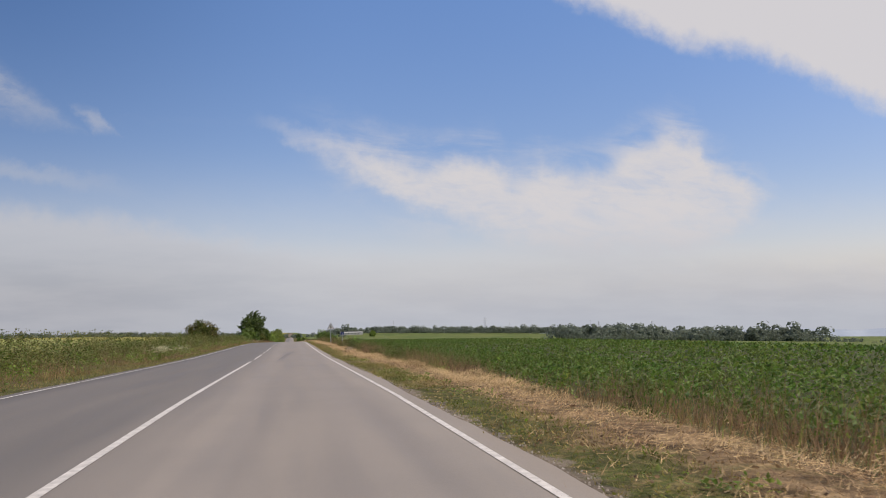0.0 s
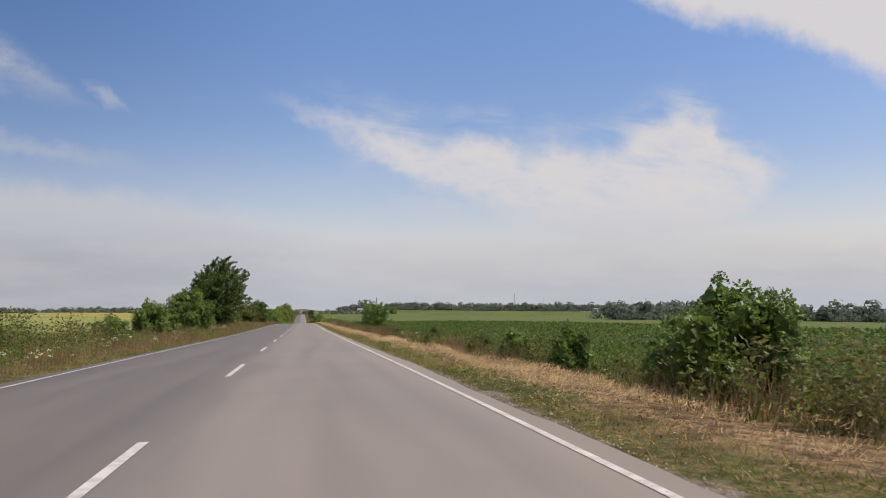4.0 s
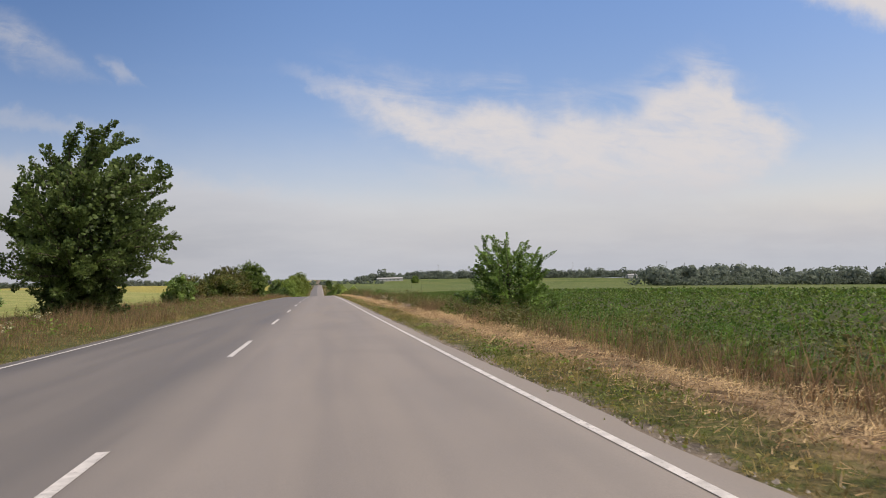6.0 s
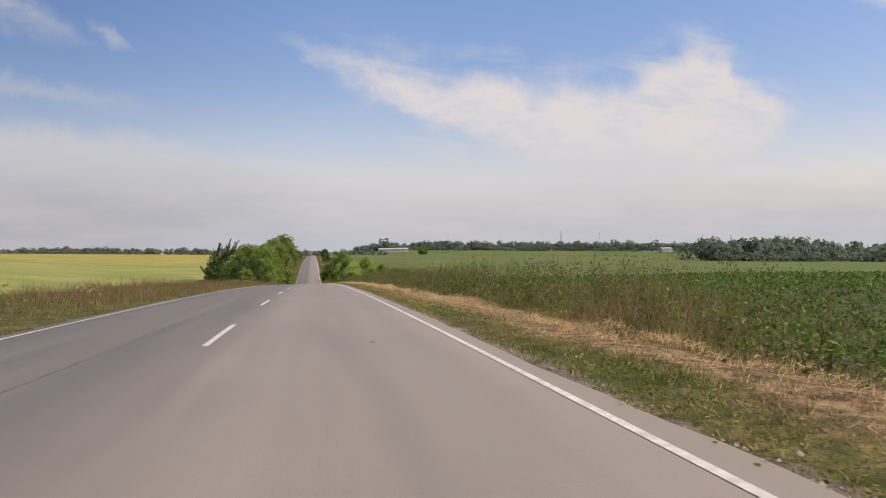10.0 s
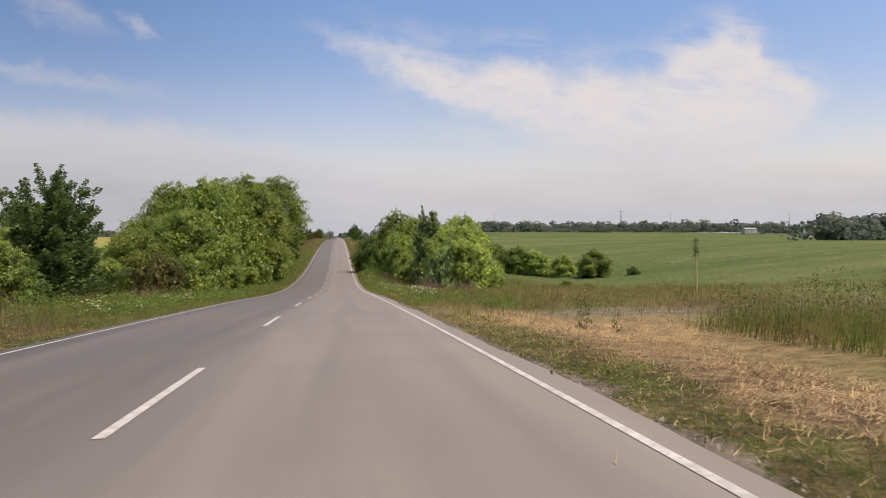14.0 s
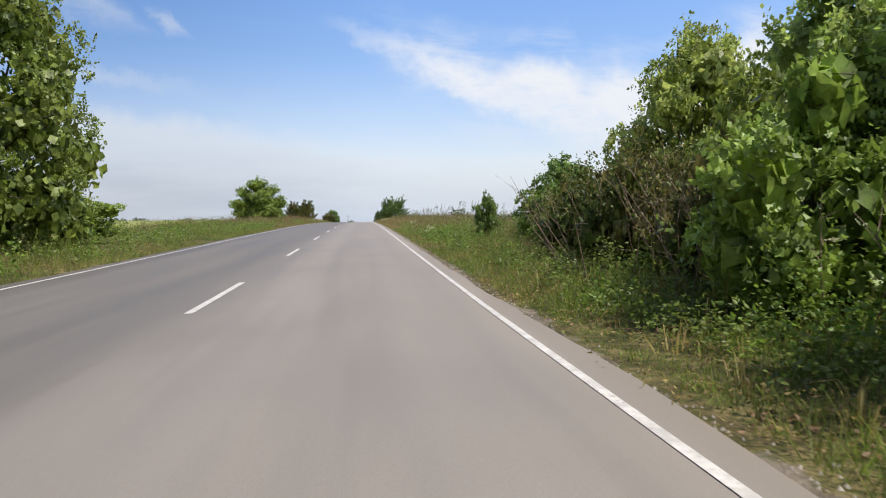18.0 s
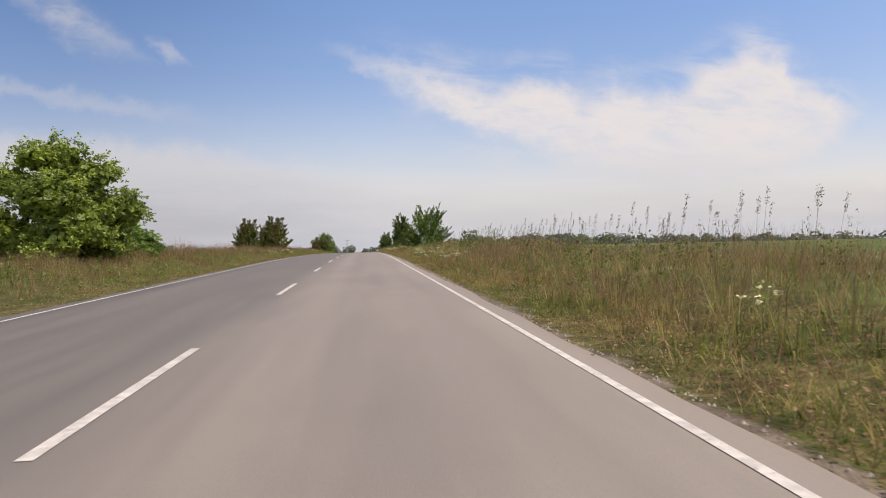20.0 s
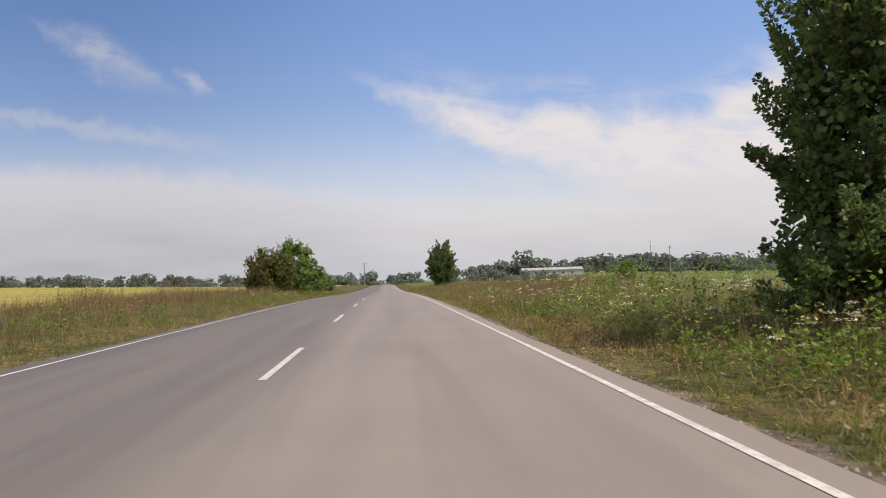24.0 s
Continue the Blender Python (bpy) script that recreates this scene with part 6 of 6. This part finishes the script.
def pylon(x, y, h):
    base = new("lattice_pylon")
    base.matrix_world = pose(x, y, float(ground_z(x, y)))
    for sx in (-1, 1):
        for sy in (-1, 1):
            v, f = tube([(sx * h * 0.09, sy * h * 0.09, -0.3), (sx * 0.6, sy * 0.6, h * 0.6), (sx * 0.12, sy * 0.12, h)], [0.16, 0.13, 0.1], 4)
            part("leg", mesh_of("leg", v, f, MAT_STEEL), MAT_STEEL, base)
    for i in range(5):
        z0, z1 = h * 0.12 * i, h * 0.12 * (i + 1)
        w0, w1 = h * 0.09 + (0.6 - h * 0.09) * z0 / (h * 0.6), h * 0.09 + (0.6 - h * 0.09) * z1 / (h * 0.6)
        for s in (-1, 1):
            v, f = tube([(s * w0, -w0, z0), (-s * w1, -w1, z1)], [0.07, 0.07], 4)
            part("brace", mesh_of("brace", v, f, MAT_STEEL), MAT_STEEL, base)
    for z, w in ((0.68, 3.6), (0.8, 4.6), (0.92, 3.0)):
        v, f = tube([(-w, 0, h * z), (0, 0, h * z + 0.5), (w, 0, h * z)], [0.07, 0.14, 0.07], 4)
        part("crossarm", mesh_of("crossarm", v, f, MAT_STEEL), MAT_STEEL, base)
    return tagged(base, "grey lattice power pylon above the distant trees", "pylon", "pylons on the skyline")


utility_pole(-6.0, 992, 8.0, 1, "slim grey pole beside the far road")
utility_pole(136, 1089, 17.0, 2, "tall slim pole beyond the field")
utility_pole(163, 1190, 19.0, 1, "tall slim pole among the distant trees")
utility_pole(353, 1182, 22.0, 1, "tall slim pole among the distant trees")
utility_pole(502, 1200, 24.0, 2, "tall slim pole among the distant trees")
pylon(456, 1056, 26.0)
pylon(590, 1150, 28.0)
pylon(340, 1290, 27.0)


def low_building(x, y, length, wide, h, label):
    base = new("farm_building")
    base.matrix_world = pose(x, y, float(ground_z(x, y)) - 0.2)
    bm = bmesh.new()
    bmesh.ops.create_cube(bm, size=1, matrix=Matrix.Translation((0, 0, h / 2)) @ Matrix.Diagonal((length, wide, h, 1)))
    part("wall", bm, MAT_WALL, base, "pale rendered walls")
    bm = prism([(-length / 2 - 0.4, 0), (length / 2 + 0.4, 0), (length / 2 + 0.4, 0.25), (-length / 2 - 0.4, 0.25)], wide + 0.8)
    bmesh.ops.translate(bm, verts=bm.verts, vec=(0, 0, h))
    part("eaves", bm, MAT_ROOF, base)
    bm = bmesh.new()
    r = [bm.verts.new(p) for p in ((-length / 2, -wide / 2, h + 0.25), (length / 2, -wide / 2, h + 0.25), (length / 2, wide / 2, h + 0.25), (-length / 2, wide / 2, h + 0.25), (-length / 2, 0, h + 1.6), (length / 2, 0, h + 1.6))]
    for q in ((0, 1, 5, 4), (2, 3, 4, 5), (1, 2, 5), (3, 0, 4), (3, 2, 1, 0)):
        bm.faces.new([r[i] for i in q])
    part("roof", bm, MAT_ROOF, base, "low grey pitched roof")
    for i in range(int(length / 5)):
        cx = -length / 2 + 2.5 + i * 5
        part("window", bar(cx - 0.7, 1.2, cx + 0.7, 2.2, 0.08, -wide / 2 - 0.02), MAT_DARK, base)
    return tagged(base, label, "building")


low_building(92, 1150, 34, 9, 3.2, "long low pale farm building before the tree belt")
low_building(430, 1160, 14, 9, 4.5, "pale house among distant trees")
low_building(470, 1120, 12, 9, 4.0, "pale house among distant trees")


def brush_pile(x, y, size, seed):
    rng = np.random.default_rng(seed)
    base = new("brush_pile")
    z = float(ground_z(x, y))
    base.matrix_world = pose(x, y, z)
    for i in range(46):
        a, l = rng.uniform(0, math.pi), size * rng.uniform(0.35, 1.0)
        p = np.array([rng.normal(0, size * 0.25), rng.normal(0, size * 0.4), abs(rng.normal(0.1, 0.1)) + 0.02])
        d = np.array([math.cos(a) * l, math.sin(a) * l, rng.normal(0, 0.12)])
        q0, q1 = p - d / 2, p + d / 2
        q0[2], q1[2] = max(q0[2], -0.02), max(q1[2], -0.02)
        v, f = tube([q0, (q0 + q1) / 2 + rng.normal(0, 0.05, 3), q1], [0.009, 0.007, 0.004], 4)
        part("stick", mesh_of("stick", v, f, MAT_STICK), MAT_STICK, base)
    return tagged(base, "loose pile of dry bleached sticks and stalks", "brushwood", "brush piles")


def dead_brush(x, y, size, seed):
    """A stand of leafless grey branches that lean out from one foot."""
    rng = np.random.default_rng(seed)
    base = new("dead_brush")
    base.matrix_world = pose(x, y, float(ground_z(x, y)))
    for i in range(28):
        p = np.array([rng.normal(0, size * 0.35), rng.normal(0, size * 0.6), -0.05])
        d = np.array([rng.normal(-0.35, 0.25), rng.normal(-0.1, 0.35), 1.0]) * size * rng.uniform(0.5, 1.0)
        q = p + d
        bits = [tube([p, p + d * 0.5 + rng.normal(0, 0.06, 3), q], [0.012, 0.008, 0.003], 4)]
        for t in (0.45, 0.62, 0.8):
            e = p + d * t
            bits.append(tube([e, e + (d / size) * rng.uniform(0.2, 0.4) + rng.normal(0, 0.18, 3)], [0.005, 0.002], 3))
        v, f = joined(bits)
        part("branch", mesh_of("branch", v, f, MAT_BRANCH), MAT_BRANCH, base)
    return tagged(base, "bare grey-brown dead branches leaning out of the hedge foot", "brushwood", "dead brushwood")


def stake(x, y, h):
    rng = np.random.default_rng(77)
    base = new("stake")
    base.matrix_world = pose(x, y, float(ground_z(x, y)))
    v, f = tube([(0, 0, -0.2), (0.01, 0, h * 0.5), (0.0, 0.01, h)], [0.045, 0.04, 0.035], 8)
    part("pole", mesh_of("pole", v, f, MAT_STAKE), MAT_STAKE, base, "pale yellow wooden pole")
    c = np.stack([rng.normal(0, 0.06, 160), rng.normal(0, 0.06, 160), rng.uniform(h * 0.72, h + 0.15, 160)], 1)
    v, f = leaves(c, rng.normal(0, 0.35, (160, 3)) + [0, 0, 1], 0.11, rng, slim=0.45)
    part("bunch", mesh_of("bunch", v, f, LEAF["dark"]), LEAF["dark"], base, "dark bunch of twigs")
    return tagged(base, "thin yellowish wooden stake with dark bunch on top", "stake")


MAT_STAKE = plain("stake_wood", (0.42, 0.36, 0.16), (0.55, 0.48, 0.24), 5.0, 0.85)
stake(18.6, 453.6, 2.6)
MAT_BRANCH = plain("dead_branch", (0.15, 0.105, 0.075), (0.3, 0.215, 0.155), 8.0, 0.95)
MAT_STICK = plain("dry_stick", (0.25, 0.18, 0.12), (0.5, 0.4, 0.29), 8.0, 0.9)
for bx, by, bs, sd in ((6.1, 210.5, 0.65, 1), (6.3, 242.0, 0.7, 2), (6.2, 45.5, 0.6, 3), (6.2, 262, 0.65, 4), (6.7, 243.6, 0.8, 5), (6.9, 246.4, 0.7, 6)):
    brush_pile(bx, by, bs, sd)
for bx, by, bs, sd in ((7.0, 556.5, 2.0, 11), (7.1, 560, 2.1, 12), (7.3, 563.5, 1.9, 13), (7.6, 553, 1.7, 14), (8.2, 470.8, 1.4, 15), (10.6, 469.8, 1.3, 16), (7.9, 508.5, 0.95, 17), (7.7, 510.8, 1.0, 18), (7.9, 513.2, 1.05, 19), (7.8, 516.4, 0.95, 20), (7.9, 519.0, 1.0, 21), (7.7, 521.4, 0.9, 22)):
    dead_brush(bx, by, bs, sd)
